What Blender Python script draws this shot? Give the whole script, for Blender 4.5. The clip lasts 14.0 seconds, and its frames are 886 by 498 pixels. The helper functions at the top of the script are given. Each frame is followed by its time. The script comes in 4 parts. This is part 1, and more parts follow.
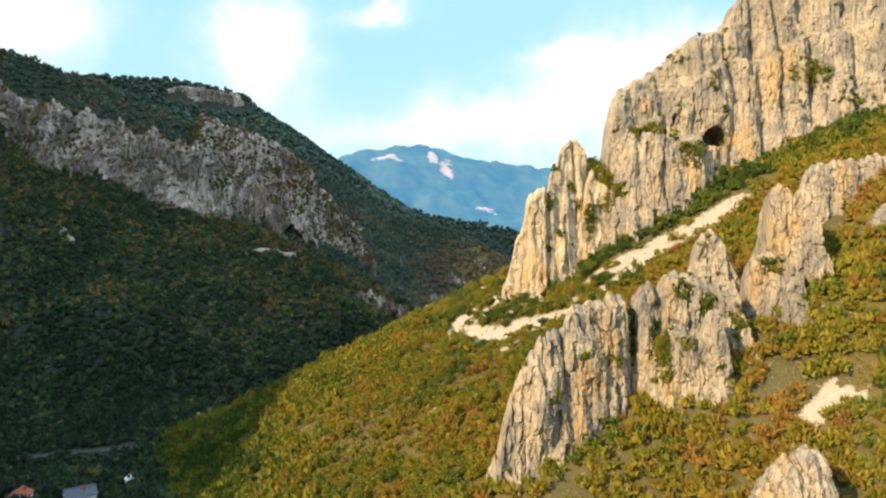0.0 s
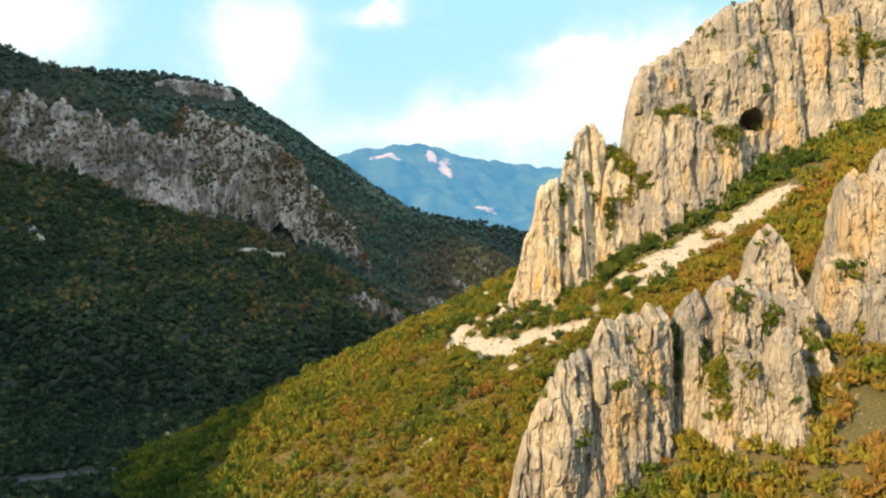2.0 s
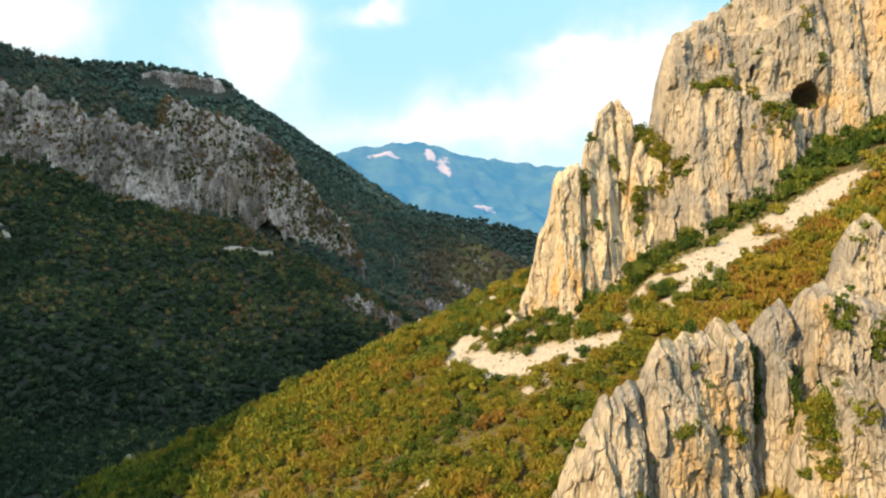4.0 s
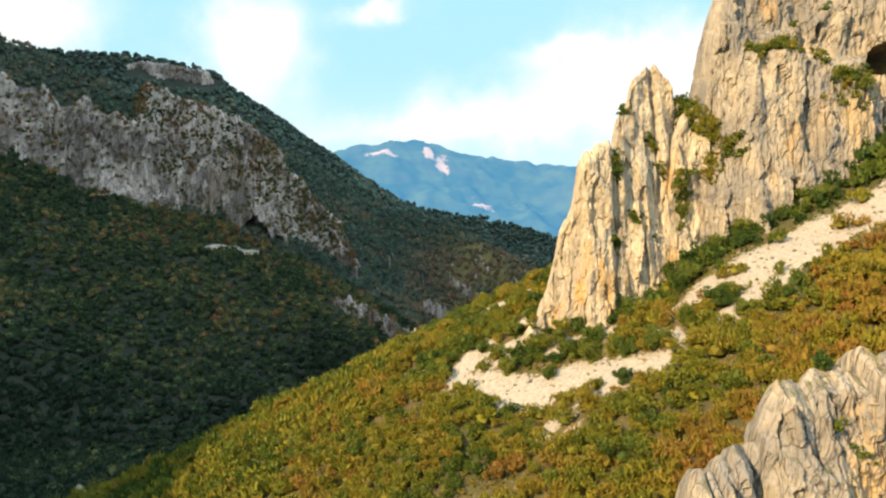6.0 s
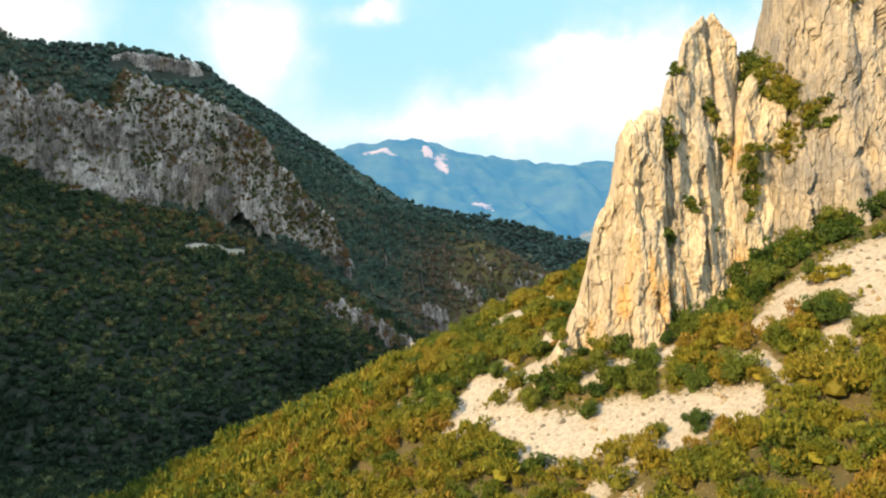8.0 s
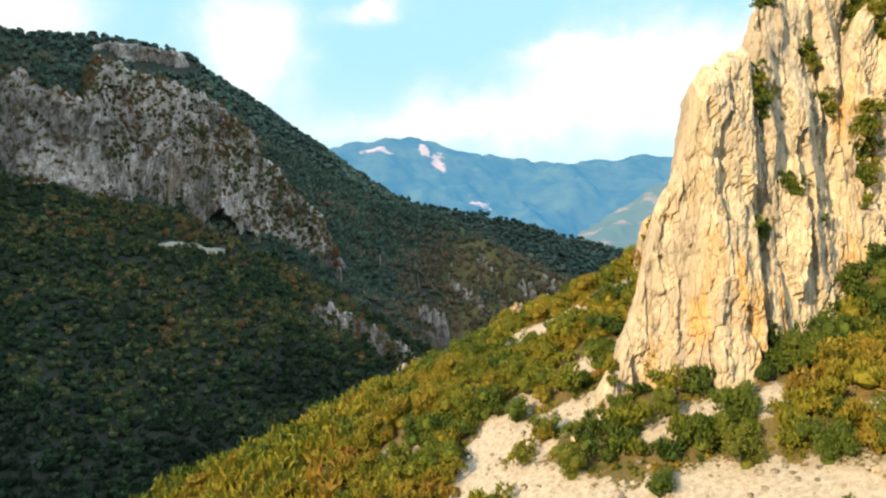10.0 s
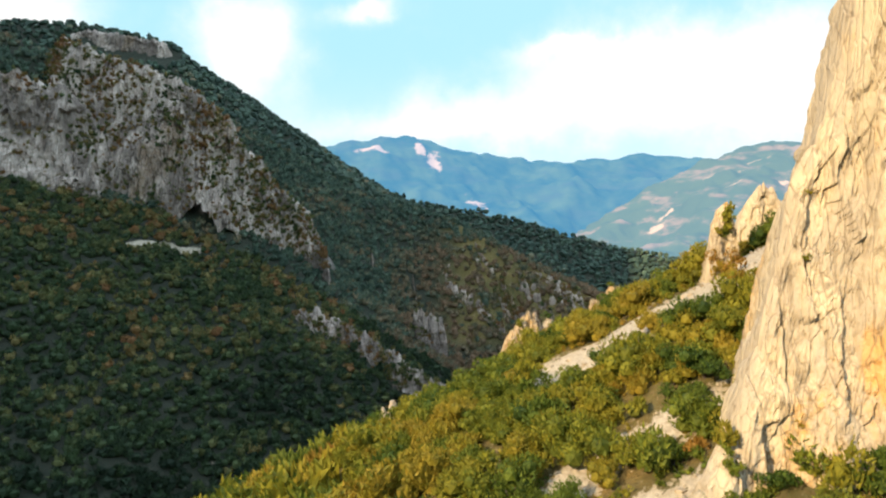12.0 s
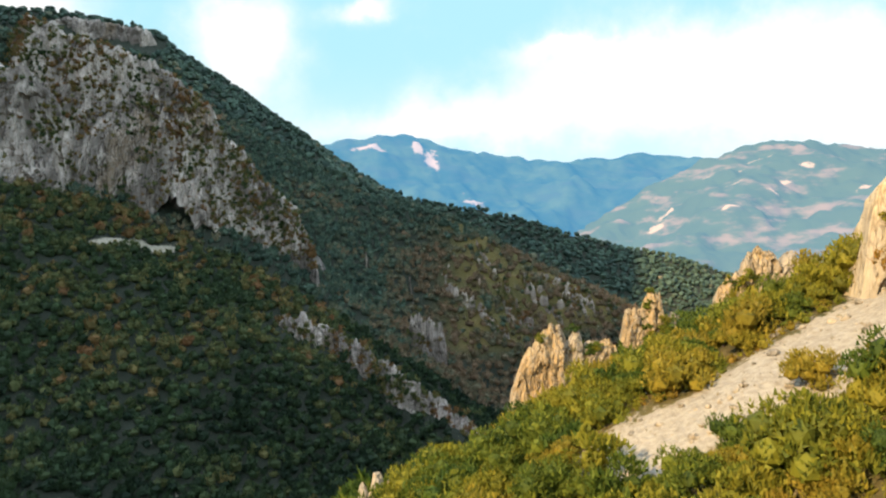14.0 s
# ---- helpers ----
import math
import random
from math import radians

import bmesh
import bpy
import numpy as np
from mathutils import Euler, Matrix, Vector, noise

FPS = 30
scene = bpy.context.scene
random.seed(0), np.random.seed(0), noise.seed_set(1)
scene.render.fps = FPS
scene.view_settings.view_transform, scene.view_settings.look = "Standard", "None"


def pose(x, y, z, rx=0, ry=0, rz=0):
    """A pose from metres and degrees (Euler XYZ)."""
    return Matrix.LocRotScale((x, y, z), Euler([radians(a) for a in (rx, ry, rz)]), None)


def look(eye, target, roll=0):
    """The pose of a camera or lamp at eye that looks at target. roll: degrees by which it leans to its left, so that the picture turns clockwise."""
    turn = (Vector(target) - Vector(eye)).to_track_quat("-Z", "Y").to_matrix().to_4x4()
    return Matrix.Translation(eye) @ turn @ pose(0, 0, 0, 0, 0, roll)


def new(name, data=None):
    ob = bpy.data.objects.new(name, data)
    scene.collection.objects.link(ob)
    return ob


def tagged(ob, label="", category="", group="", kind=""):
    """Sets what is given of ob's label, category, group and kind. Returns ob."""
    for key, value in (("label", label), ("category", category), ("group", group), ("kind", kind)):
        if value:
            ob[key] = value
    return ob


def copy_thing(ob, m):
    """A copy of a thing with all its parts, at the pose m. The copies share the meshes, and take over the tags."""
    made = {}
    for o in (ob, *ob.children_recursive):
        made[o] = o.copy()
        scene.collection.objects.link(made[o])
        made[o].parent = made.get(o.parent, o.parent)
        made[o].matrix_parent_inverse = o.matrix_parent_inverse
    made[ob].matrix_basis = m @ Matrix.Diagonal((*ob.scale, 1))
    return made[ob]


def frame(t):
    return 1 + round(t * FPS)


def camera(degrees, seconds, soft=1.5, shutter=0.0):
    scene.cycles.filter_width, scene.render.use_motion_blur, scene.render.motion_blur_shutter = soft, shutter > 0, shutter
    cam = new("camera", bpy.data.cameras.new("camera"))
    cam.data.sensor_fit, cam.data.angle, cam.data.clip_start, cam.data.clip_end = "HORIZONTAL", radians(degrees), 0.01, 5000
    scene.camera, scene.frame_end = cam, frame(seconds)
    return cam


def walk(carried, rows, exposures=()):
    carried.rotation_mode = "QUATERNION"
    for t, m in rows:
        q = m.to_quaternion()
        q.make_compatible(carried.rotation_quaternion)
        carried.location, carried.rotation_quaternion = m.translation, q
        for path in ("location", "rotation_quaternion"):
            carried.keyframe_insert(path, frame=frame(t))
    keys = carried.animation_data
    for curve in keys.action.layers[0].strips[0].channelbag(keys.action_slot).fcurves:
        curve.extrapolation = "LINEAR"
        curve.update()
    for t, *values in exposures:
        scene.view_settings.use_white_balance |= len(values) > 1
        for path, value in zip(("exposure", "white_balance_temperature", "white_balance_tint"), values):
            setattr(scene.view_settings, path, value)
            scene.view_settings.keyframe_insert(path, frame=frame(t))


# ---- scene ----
cam = camera(69.0, 14.0, soft=2.2)
METRES, EYE, TILT, LEAN, TURN = 250.0, 100.0, 0.0, 0.0, 0.0
ROWS = [
    (0.0, 0.0, 0.0, 0.0, 0.0, 0.0, -0.0),
    (0.5, 0.0008, 0.0344, 0.0003, -0.02, -0.03, -0.01),
    (1.0, 0.0015, 0.0696, 0.0008, -0.04, -0.04, -0.01),
    (1.5, 0.0015, 0.1056, 0.0008, -0.04, -0.04, -0.04),
    (2.0, 0.0016, 0.142, 0.0007, -0.1, -0.03, 0.0),
    (2.5, 0.0017, 0.178, -0.0, -0.14, -0.01, -0.02),
    (3.0, 0.0015, 0.2138, -0.0007, -0.14, -0.03, -0.03),
    (5.5, -0.0005, 0.3937, -0.0028, -0.37, -0.15, -0.05),
    (6.0, -0.001, 0.4296, -0.0038, -0.38, -0.17, -0.04),
    (6.5, -0.0017, 0.4657, -0.0048, -0.4, -0.18, -0.06),
    (7.0, -0.0024, 0.5017, -0.0051, -0.38, -0.17, -0.03),
    (7.5, -0.0029, 0.5372, -0.0057, -0.42, -0.18, -0.02),
    (8.0, -0.0034, 0.5728, -0.006, -0.46, -0.2, 0.03),
    (10.5, -0.0052, 0.7508, -0.0087, -0.81, -0.24, 0.06),
    (11.0, -0.0057, 0.7869, -0.0088, -0.9, -0.24, 0.07),
    (11.5, -0.006, 0.8225, -0.0092, -1.01, -0.23, 0.08),
    (12.0, -0.0063, 0.8587, -0.0098, -1.09, -0.26, 0.08),
    (12.5, -0.0069, 0.8945, -0.0108, -1.17, -0.25, 0.07),
    (13.0, -0.0075, 0.9299, -0.0116, -1.2, -0.26, 0.05),
    (13.5, -0.0082, 0.9651, -0.0122, -1.28, -0.25, 0.02),
    (14.0, -0.0093, 0.9998, -0.012, -1.34, -0.28, -0.02),
]
walk(cam, [(t, pose(0, 0, EYE, TILT, LEAN, TURN) @ pose(METRES * x, METRES * y, METRES * z, 90 + pitch, roll, yaw)) for t, x, y, z, yaw, pitch, roll in ROWS])

# ---- light of a low warm sun from behind and to the side, under a bright hazy sky ----
SUN_AZ, SUN_EL = math.atan2(-0.76, -0.65), radians(27)
SUN_DIR = Vector((math.sin(SUN_AZ) * math.cos(SUN_EL), math.cos(SUN_AZ) * math.cos(SUN_EL), math.sin(SUN_EL)))
sun = new("sun", bpy.data.lights.new("sun", "SUN"))
sun.data.energy, sun.data.angle, sun.data.color = 6.3, radians(0.6), (1.0, 0.77, 0.47)
sun.matrix_world = look(SUN_DIR * 900, (0, 0, 0))
scene.view_settings.exposure = 0.35


class Net:
    """A short way to write node trees."""

    def __init__(self, tree):
        self.t = tree
        tree.nodes.clear()

    def n(self, kind, ins=None, **props):
        node = self.t.nodes.new(kind)
        for k, v in props.items():
            setattr(node, k, v)
        for k, v in (ins or {}).items():
            sock = node.inputs[k]
            if isinstance(v, bpy.types.NodeSocket):
                self.t.links.new(v, sock)
            else:
                sock.default_value = v
        return node

    def math(self, op, a, b=0.0, clamp=False):
        return self.n("ShaderNodeMath", {0: a, 1: b}, operation=op, use_clamp=clamp).outputs[0]

    def mix(self, f, a, b):
        node = self.n("ShaderNodeMix", data_type="RGBA")
        for i, v in ((0, f), (6, a), (7, b)):
            sock = node.inputs[i]
            if isinstance(v, bpy.types.NodeSocket):
                self.t.links.new(v, sock)
            else:
                sock.default_value = v if i == 0 or len(v) == 4 else (*v, 1)
        return node.outputs[2]

    def ramp(self, f, lo, hi):
        return self.n("ShaderNodeMapRange", {0: f, 1: lo, 2: hi, 3: 0.0, 4: 1.0}, clamp=True, interpolation_type="SMOOTHSTEP").outputs[0]

    def noise(self, vec, scale, detail=4.0, rough=0.55):
        return self.n("ShaderNodeTexNoise", {"Vector": vec, "Scale": scale, "Detail": detail, "Roughness": rough}).outputs[0]


def sky():
    """Sky with cumulus banks: white where a bank lies, blue between."""
    world = bpy.data.worlds.new("sky")
    scene.world = world
    world.use_nodes = True
    k = Net(world.node_tree)
    base = k.n("ShaderNodeTexSky", sky_type="NISHITA", sun_disc=False, sun_elevation=SUN_EL, sun_rotation=SUN_AZ, air_density=1.0, dust_density=1.5, ozone_density=2.0).outputs[0]
    way = k.n("ShaderNodeNewGeometry").outputs["Position"]
    way = k.n("ShaderNodeVectorMath", {0: way}, operation="NORMALIZE").outputs[0]
    wob = k.n("ShaderNodeTexNoise", {"Vector": way, "Scale": 7.0, "Detail": 6.0, "Roughness": 0.6}).outputs["Color"]
    wob = k.n("ShaderNodeVectorMath", {0: wob, 1: (0.5, 0.5, 0.5)}, operation="SUBTRACT").outputs[0]
    wob = k.n("ShaderNodeVectorMath", {0: wob, "Scale": 0.13}, operation="SCALE").outputs[0]
    bent = k.n("ShaderNodeVectorMath", {0: way, 1: wob}, operation="ADD").outputs[0]
    sep = k.n("ShaderNodeSeparateXYZ", {0: bent})
    side = k.math("DIVIDE", sep.outputs[0], k.math("MAXIMUM", sep.outputs[1], 0.05))
    up = k.math("DIVIDE", sep.outputs[2], k.math("MAXIMUM", sep.outputs[1], 0.05))
    total = None
    for cx, cz, rx, rz, a in CLOUDS:
        dx = k.math("DIVIDE", k.math("SUBTRACT", side, cx), rx)
        dz = k.math("DIVIDE", k.math("SUBTRACT", up, cz), rz)
        d2 = k.math("ADD", k.math("MULTIPLY", dx, dx), k.math("MULTIPLY", dz, dz))
        g = k.math("MULTIPLY", k.math("EXPONENT", k.math("MULTIPLY", d2, -1.0)), a)
        total = g if total is None else k.math("ADD", total, g)
    fine = k.noise(way, 11.0, 7.0, 0.6)
    total = k.math("ADD", total, k.math("MULTIPLY", k.math("SUBTRACT", fine, 0.5), 0.7))
    cover = k.ramp(total, 0.08, 1.05)
    level = k.n("ShaderNodeSeparateXYZ", {0: way}).outputs[2]
    low = k.math("SUBTRACT", 1.0, k.ramp(level, 0.02, 0.30))
    blue = k.mix(0.9, base, (2.9, 5.2, 5.9))
    blue = k.mix(k.math("MULTIPLY", low, 0.75), blue, (5.3, 6.0, 6.15))
    blue = k.mix(k.ramp(level, 0.38, 0.6), blue, k.mix(0.25, (8.6, 11.0, 13.8), base))
    tone = k.mix(cover, blue, (6.4, 6.4, 6.3))
    out = k.n("ShaderNodeBackground", {"Color": tone, "Strength": SKY_STRENGTH})
    k.t.links.new(out.outputs[0], k.n("ShaderNodeOutputWorld").inputs[0])


SKY_STRENGTH = 0.142
# cloud banks: across, up (tangents of the view straight ahead), half widths, density
CLOUDS = [(-0.29, 0.30, 0.09, 0.10, 1.1), (-0.64, 0.36, 0.13, 0.09, 1.2), (-0.10, 0.37, 0.06, 0.03, 0.9), (0.26, 0.30, 0.12, 0.02, 0.6),
          (0.40, 0.27, 0.28, 0.09, 0.8), (0.10, 0.20, 0.22, 0.05, 0.6), (0.65, 0.25, 0.25, 0.12, 1.0), (-0.05, 0.17, 0.2, 0.03, 0.5)]
sky()

# ---- noise ----


def lattice(ix, iy, iz, seed):
    h = (ix * 374761393 + iy * 668265263 + iz * 2147483647 + seed * 974711) & 0xFFFFFFFF
    h = ((h ^ (h >> 13)) * 1274126177) & 0xFFFFFFFF
    h = ((h ^ (h >> 16)) * 2246822519) & 0xFFFFFFFF
    return ((h ^ (h >> 15)) & 0xFFFF) / 32767.5 - 1.0


def vnoise(x, y, z, seed=0):
    """Value noise from -1 to 1 on arrays."""
    x, y, z = np.broadcast_arrays(np.asarray(x, float), np.asarray(y, float), np.asarray(z, float))
    fx, fy, fz = np.floor(x), np.floor(y), np.floor(z)
    ix, iy, iz = fx.astype(np.int64), fy.astype(np.int64), fz.astype(np.int64)
    u, v, w = x - fx, y - fy, z - fz
    u, v, w = (a * a * a * (a * (a * 6 - 15) + 10) for a in (u, v, w))
    total = 0.0
    for a in (0, 1):
        for b in (0, 1):
            for c in (0, 1):
                total = total + lattice(ix + a, iy + b, iz + c, seed) * (u if a else 1 - u) * (v if b else 1 - v) * (w if c else 1 - w)
    return total


def fbm(x, y, z=0.0, octaves=4, seed=0, gain=0.5):
    total, amp = 0.0, 1.0
    for i in range(octaves):
        total = total + amp * vnoise(x, y, z, seed + 17 * i)
        x, y, z, amp = x * 2.03 + 5.1, y * 2.03 + 1.7, z * 2.03 + 9.2, amp * gain
    return total


def step(lo, hi, v):
    v = np.clip((v - lo) / (hi - lo), 0, 1)
    return v * v * (3 - 2 * v)


def softmax2(a, b, k):
    h = np.clip(0.5 + 0.5 * (a - b) / k, 0, 1)
    return b + (a - b) * h + k * h * (1 - h)


# ---- the lie of the land ----
# ridge lines: x, y, height of the crest, height of the cliff below it
RIDGE_MAIN = [(-237, 658, 220, 44), (-203, 652, 205, 54), (-170, 648, 198, 62), (-140, 648, 180, 58), (-122, 646, 158, 48), (-103, 648, 133, 44), (-84, 652, 106, 38), (-75, 648, 84, 22)]
RIDGE_WEST = [(-560, 690, 336, 22), (-450, 662, 306, 26), (-384, 660, 279, 30), (-335, 655, 264, 32), (-300, 650, 248, 34), (-265, 647, 231, 36), (-237, 654, 219, 40)]
# added ridge out of view, its heights set to shade the left slopes
RIDGE_SHADING = [(-760, -480, 390, 0), (-740, -300, 425, 0), (-740, -207, 445, 0), (-740, -150, 500, 0), (-740, -86, 645, 0), (-740, -30, 655, 0), (-740, 41, 660, 0), (-740, 150, 680, 0), (-740, 264, 780, 0), (-740, 400, 830, 0), (-760, 520, 830, 0), (-800, 700, 700, 0), (-900, 900, 460, 0)]
RIDGE_CAP = [(-900, 1000, 384, 8), (-466, 970, 357, 8), (-381, 968, 350, 8), (-311, 966, 336, 8), (-294, 966, 322, 4), (-278, 970, 282, 0), (-253, 972, 249, 0), (-215, 982, 221, 0), (-180, 992, 200, 0), (-141, 1006, 185, 0), (-81, 1026, 169, 0), (0, 1046, 151, 0), (85, 1066, 137, 0), (174, 1082, 114, 0), (252, 1096, 97, 0), (330, 1106, 80, 0), (404, 1116, 61, 0), (520, 1130, 28, 0)]
RIDGE_SPUR = [(-140, 845, 163, 0), (-110, 832, 156, 0), (-81, 822, 144, 0), (-30, 805, 134, 0), (-1, 790, 124, 0), (31, 768, 111, 0), (52, 752, 97, 0), (78, 725, 81, 0), (94, 702, 73, 0), (106, 685, 66, 0), (118, 660, 53, 0), (135, 630, 25, 0)]
RIDGE_LOW = [(-112, 612, 86, 0), (-78, 592, 57, 6), (-48, 580, 48, 6), (-18, 565, 32, 5), (5, 548, 20, 4), (23, 530, 9, 0)]


def ridge(x, y, line, slope, near=0.25, brink=(14, 42)):
    best = np.full(np.shape(x), -1e6)
    for (x0, y0, z0, c0), (x1, y1, z1, c1) in zip(line, line[1:]):
        dx, dy = x1 - x0, y1 - y0
        s = np.clip(((x - x0) * dx + (y - y0) * dy) / (dx * dx + dy * dy), 0, 1)
        d = np.hypot(x - x0 - s * dx, y - y0 - s * dy)
        h = z0 + s * (z1 - z0) - (c0 + s * (c1 - c0)) * step(brink[0], brink[1], d) - near * np.minimum(d, brink[1]) - slope * np.maximum(d - brink[1], 0)
        best = np.maximum(best, h)
    return best


def hill(x, y):
    """The sunlit hillside: one tilted face up to its crest, then a gentler fall behind."""
    face = 60 + 0.53 * x + 0.33 * (y - 260) - 0.5 * np.maximum(168 - y, 0) - 0.12 * np.maximum(y - 288, 0)
    crest = 312 + 0.2 * (13 - x)
    back = 80.5 + 0.53 * (x - 13) + 0.04 * (312 - crest) - 0.36 * (y - crest)
    h = -softmax2(-face, -back, 6.0)
    h = h + 5 * np.exp(-((x - 118) / 16) ** 2 - ((y - 280) / 12) ** 2) - 5.5 * np.exp(-((x - 53) / 11) ** 2 - ((y - 267) / 9) ** 2)
    over = np.maximum(h - 150, 0)
    return h - over * 0.45


def land(x, y):
    x, y = np.asarray(x, float), np.asarray(y, float)
    wx = x + 9 * fbm(x / 45, y / 45, 0.3, 3, 5)
    wy = y + 9 * fbm(x / 45, y / 45, 7.3, 3, 6)
    a = ridge(wx * 0.7 + x * 0.3, wy * 0.7 + y * 0.3, RIDGE_MAIN, 0.70, 0.45, (6, 36))
    a = softmax2(a, ridge(wx * 0.7 + x * 0.3, wy * 0.7 + y * 0.3, RIDGE_WEST, 0.70, 1.0, (38, 58)), 3.0)
    a = np.maximum(a, ridge(x, y, RIDGE_SHADING, 1.8, 1.0))
    b = ridge(x + 0.6 * (wx - x), y + 0.6 * (wy - y), RIDGE_CAP, 0.66, 0.66)
    c = ridge(wx * 0.5 + x * 0.5, wy * 0.5 + y * 0.5, RIDGE_SPUR, 0.75, 0.4, (6, 22))
    d = ridge(wx * 0.4 + x * 0.6, wy * 0.4 + y * 0.6, RIDGE_LOW, 0.7, 0.5, (3, 14))
    left = softmax2(softmax2(a, b, 8.0), softmax2(c, d, 4.0), 5.0)
    left = left + 2.0 * fbm(x / 22, y / 22, 1.0, 4, 9)
    right = hill(x, y) + 1.1 * fbm(x / 18, y / 18, 2.0, 4, 12)
    floor = 3.0 + 3 * fbm(x / 90, y / 90, 3.0, 2, 14)
    far = step(1200, 1900, np.hypot(x, y))
    h = softmax2(softmax2(left, right, 3.0), floor, 9.0)
    return h * (1 - far) + (-60 * far)


def tri_mesh(name, verts, faces, mat, smooth=False, **fields):
    """A mesh from arrays of places and triangles, with a number for each vertex under each field's name."""
    me = bpy.data.meshes.new(name)
    n, m = len(verts), len(faces)
    me.vertices.add(n)
    me.vertices.foreach_set("co", np.ascontiguousarray(verts, dtype=np.float32).ravel())
    me.loops.add(3 * m)
    me.loops.foreach_set("vertex_index", np.ascontiguousarray(faces, dtype=np.int32).ravel())
    me.polygons.add(m)
    me.polygons.foreach_set("loop_start", np.arange(0, 3 * m, 3, dtype=np.int32))
    me.polygons.foreach_set("use_smooth", np.full(m, smooth))
    for key, values in fields.items():
        me.attributes.new(key, "FLOAT", "POINT").data.foreach_set("value", np.asarray(values, dtype=np.float32))
    me.materials.append(mat)
    me.update(calc_edges=True)
    return me


def grid_faces(nu, nv, closed=False):
    """Triangles of a grid of nu columns and nv rows; closed joins the last column to the first."""
    u, v = np.meshgrid(np.arange(nu if closed else nu - 1), np.arange(nv - 1), indexing="ij")
    u, v = u.ravel(), v.ravel()
    a, b = u * nv + v, ((u + 1) % nu) * nv + v
    return np.concatenate([np.stack([a, b, b + 1], 1), np.stack([a, b + 1, a + 1], 1)])


# ---- materials ----


def surface(name):
    mat = bpy.data.materials.new(name)
    mat.use_nodes = True
    k = Net(mat.node_tree)
    place = k.n("ShaderNodeTexCoord").outputs["Object"]
    return mat, k, place


def finish(k, colour, rough, bump=None, strength=0.5, distance=0.3, **extra):
    shader = k.n("ShaderNodeBsdfPrincipled", {"Base Color": colour, "Roughness": rough, "Specular IOR Level": 0.25, **extra})
    if bump is not None:
        k.t.links.new(k.n("ShaderNodeBump", {"Height": bump, "Strength": strength, "Distance": distance}).outputs[0], shader.inputs["Normal"])
    k.t.links.new(shader.outputs[0], k.n("ShaderNodeOutputMaterial").inputs[0])


def rock_material(name, pale, grey, ochre, dark, size=1.0, worn=1.0):
    """Weathered limestone: pale faces, grey streaks that run down, ochre stains, dark cracks."""
    mat, k, place = surface(name)
    tall = k.n("ShaderNodeMapping", {"Vector": place, "Scale": (size, size, 0.16 * size)}).outputs[0]
    streak = k.noise(tall, 0.33, 7.0, 0.62)
    stain = k.noise(k.n("ShaderNodeMapping", {"Vector": place, "Scale": (size, size, 0.35 * size), "Location": (31, 7, 4)}).outputs[0], 0.075, 5.0, 0.6)
    fine = k.noise(place, 1.7 * size, 8.0, 0.65)
    crack = k.n("ShaderNodeTexVoronoi", {"Vector": k.n("ShaderNodeVectorMath", {0: tall, 1: k.n("ShaderNodeTexNoise", {"Vector": tall, "Scale": 0.9}).outputs["Color"]}, operation="ADD").outputs[0], "Scale": 0.42}, feature="DISTANCE_TO_EDGE").outputs[0]
    broad = k.noise(k.n("ShaderNodeMapping", {"Vector": place, "Scale": (size, size, 0.6 * size), "Location": (3, 17, 9)}).outputs[0], 0.11, 6.0, 0.6)
    col = k.mix(k.ramp(broad, 0.40, 0.60), pale, grey)
    col = k.mix(k.math("MULTIPLY", k.ramp(streak, 0.48, 0.62), 0.55), col, grey)
    col = k.mix(k.math("MULTIPLY", k.ramp(stain, 0.57, 0.68), k.ramp(fine, 0.3, 0.6)), col, ochre)
    run = k.n("ShaderNodeAttribute", attribute_name="stain").outputs["Fac"]
    run = k.ramp(k.math("ADD", run, k.math("MULTIPLY", k.math("SUBTRACT", k.noise(tall, 0.8, 5.0, 0.65), 0.5), 1.6)), 0.35, 0.75)
    col = k.mix(k.math("MULTIPLY", run, 0.6), col, tuple(c * s for c, s in zip(ochre, (1.12, 1.05, 0.9))))
    line = k.noise(k.n("ShaderNodeMapping", {"Vector": place, "Scale": (size, size, 0.16 * size)}).outputs[0], 0.9, 7.0, 0.72)
    col = k.mix(k.math("MULTIPLY", k.ramp(line, 0.55, 0.68), 0.7 * worn), col, dark)
    pits = k.noise(k.n("ShaderNodeMapping", {"Vector": place, "Scale": (size, size, 0.8 * size)}).outputs[0], 0.45, 10.0, 0.78)
    col = k.mix(k.math("MULTIPLY", k.ramp(pits, 0.56, 0.66), 0.7 * worn), col, dark)
    col = k.mix(k.math("MULTIPLY", k.ramp(k.math("SUBTRACT", 1.0, pits), 0.56, 0.68), 0.5), col, tuple(min(1, c * 1.3) for c in pale))
    up = k.n("ShaderNodeSeparateXYZ", {0: k.n("ShaderNodeNewGeometry").outputs["Normal"]}).outputs[2]
    moss = k.math("MULTIPLY", k.ramp(up, 0.55, 0.85), k.ramp(k.noise(place, 0.3, 4.0), 0.45, 0.6))
    col = k.mix(k.math("MULTIPLY", moss, 0.7), col, (0.10, 0.095, 0.03))
    joints = k.n("ShaderNodeTexVoronoi", {"Vector": k.n("ShaderNodeMapping", {"Vector": place, "Scale": (size, size, 0.3 * size), "Location": (5, 2, 8)}).outputs[0], "Scale": 0.75, "Randomness": 0.9}, feature="DISTANCE_TO_EDGE").outputs[0]
    split = k.math("MULTIPLY", k.math("SUBTRACT", 1.0, k.ramp(joints, 0.0, 0.045)), k.ramp(k.noise(place, 0.35 * size, 4.0), 0.45, 0.62))
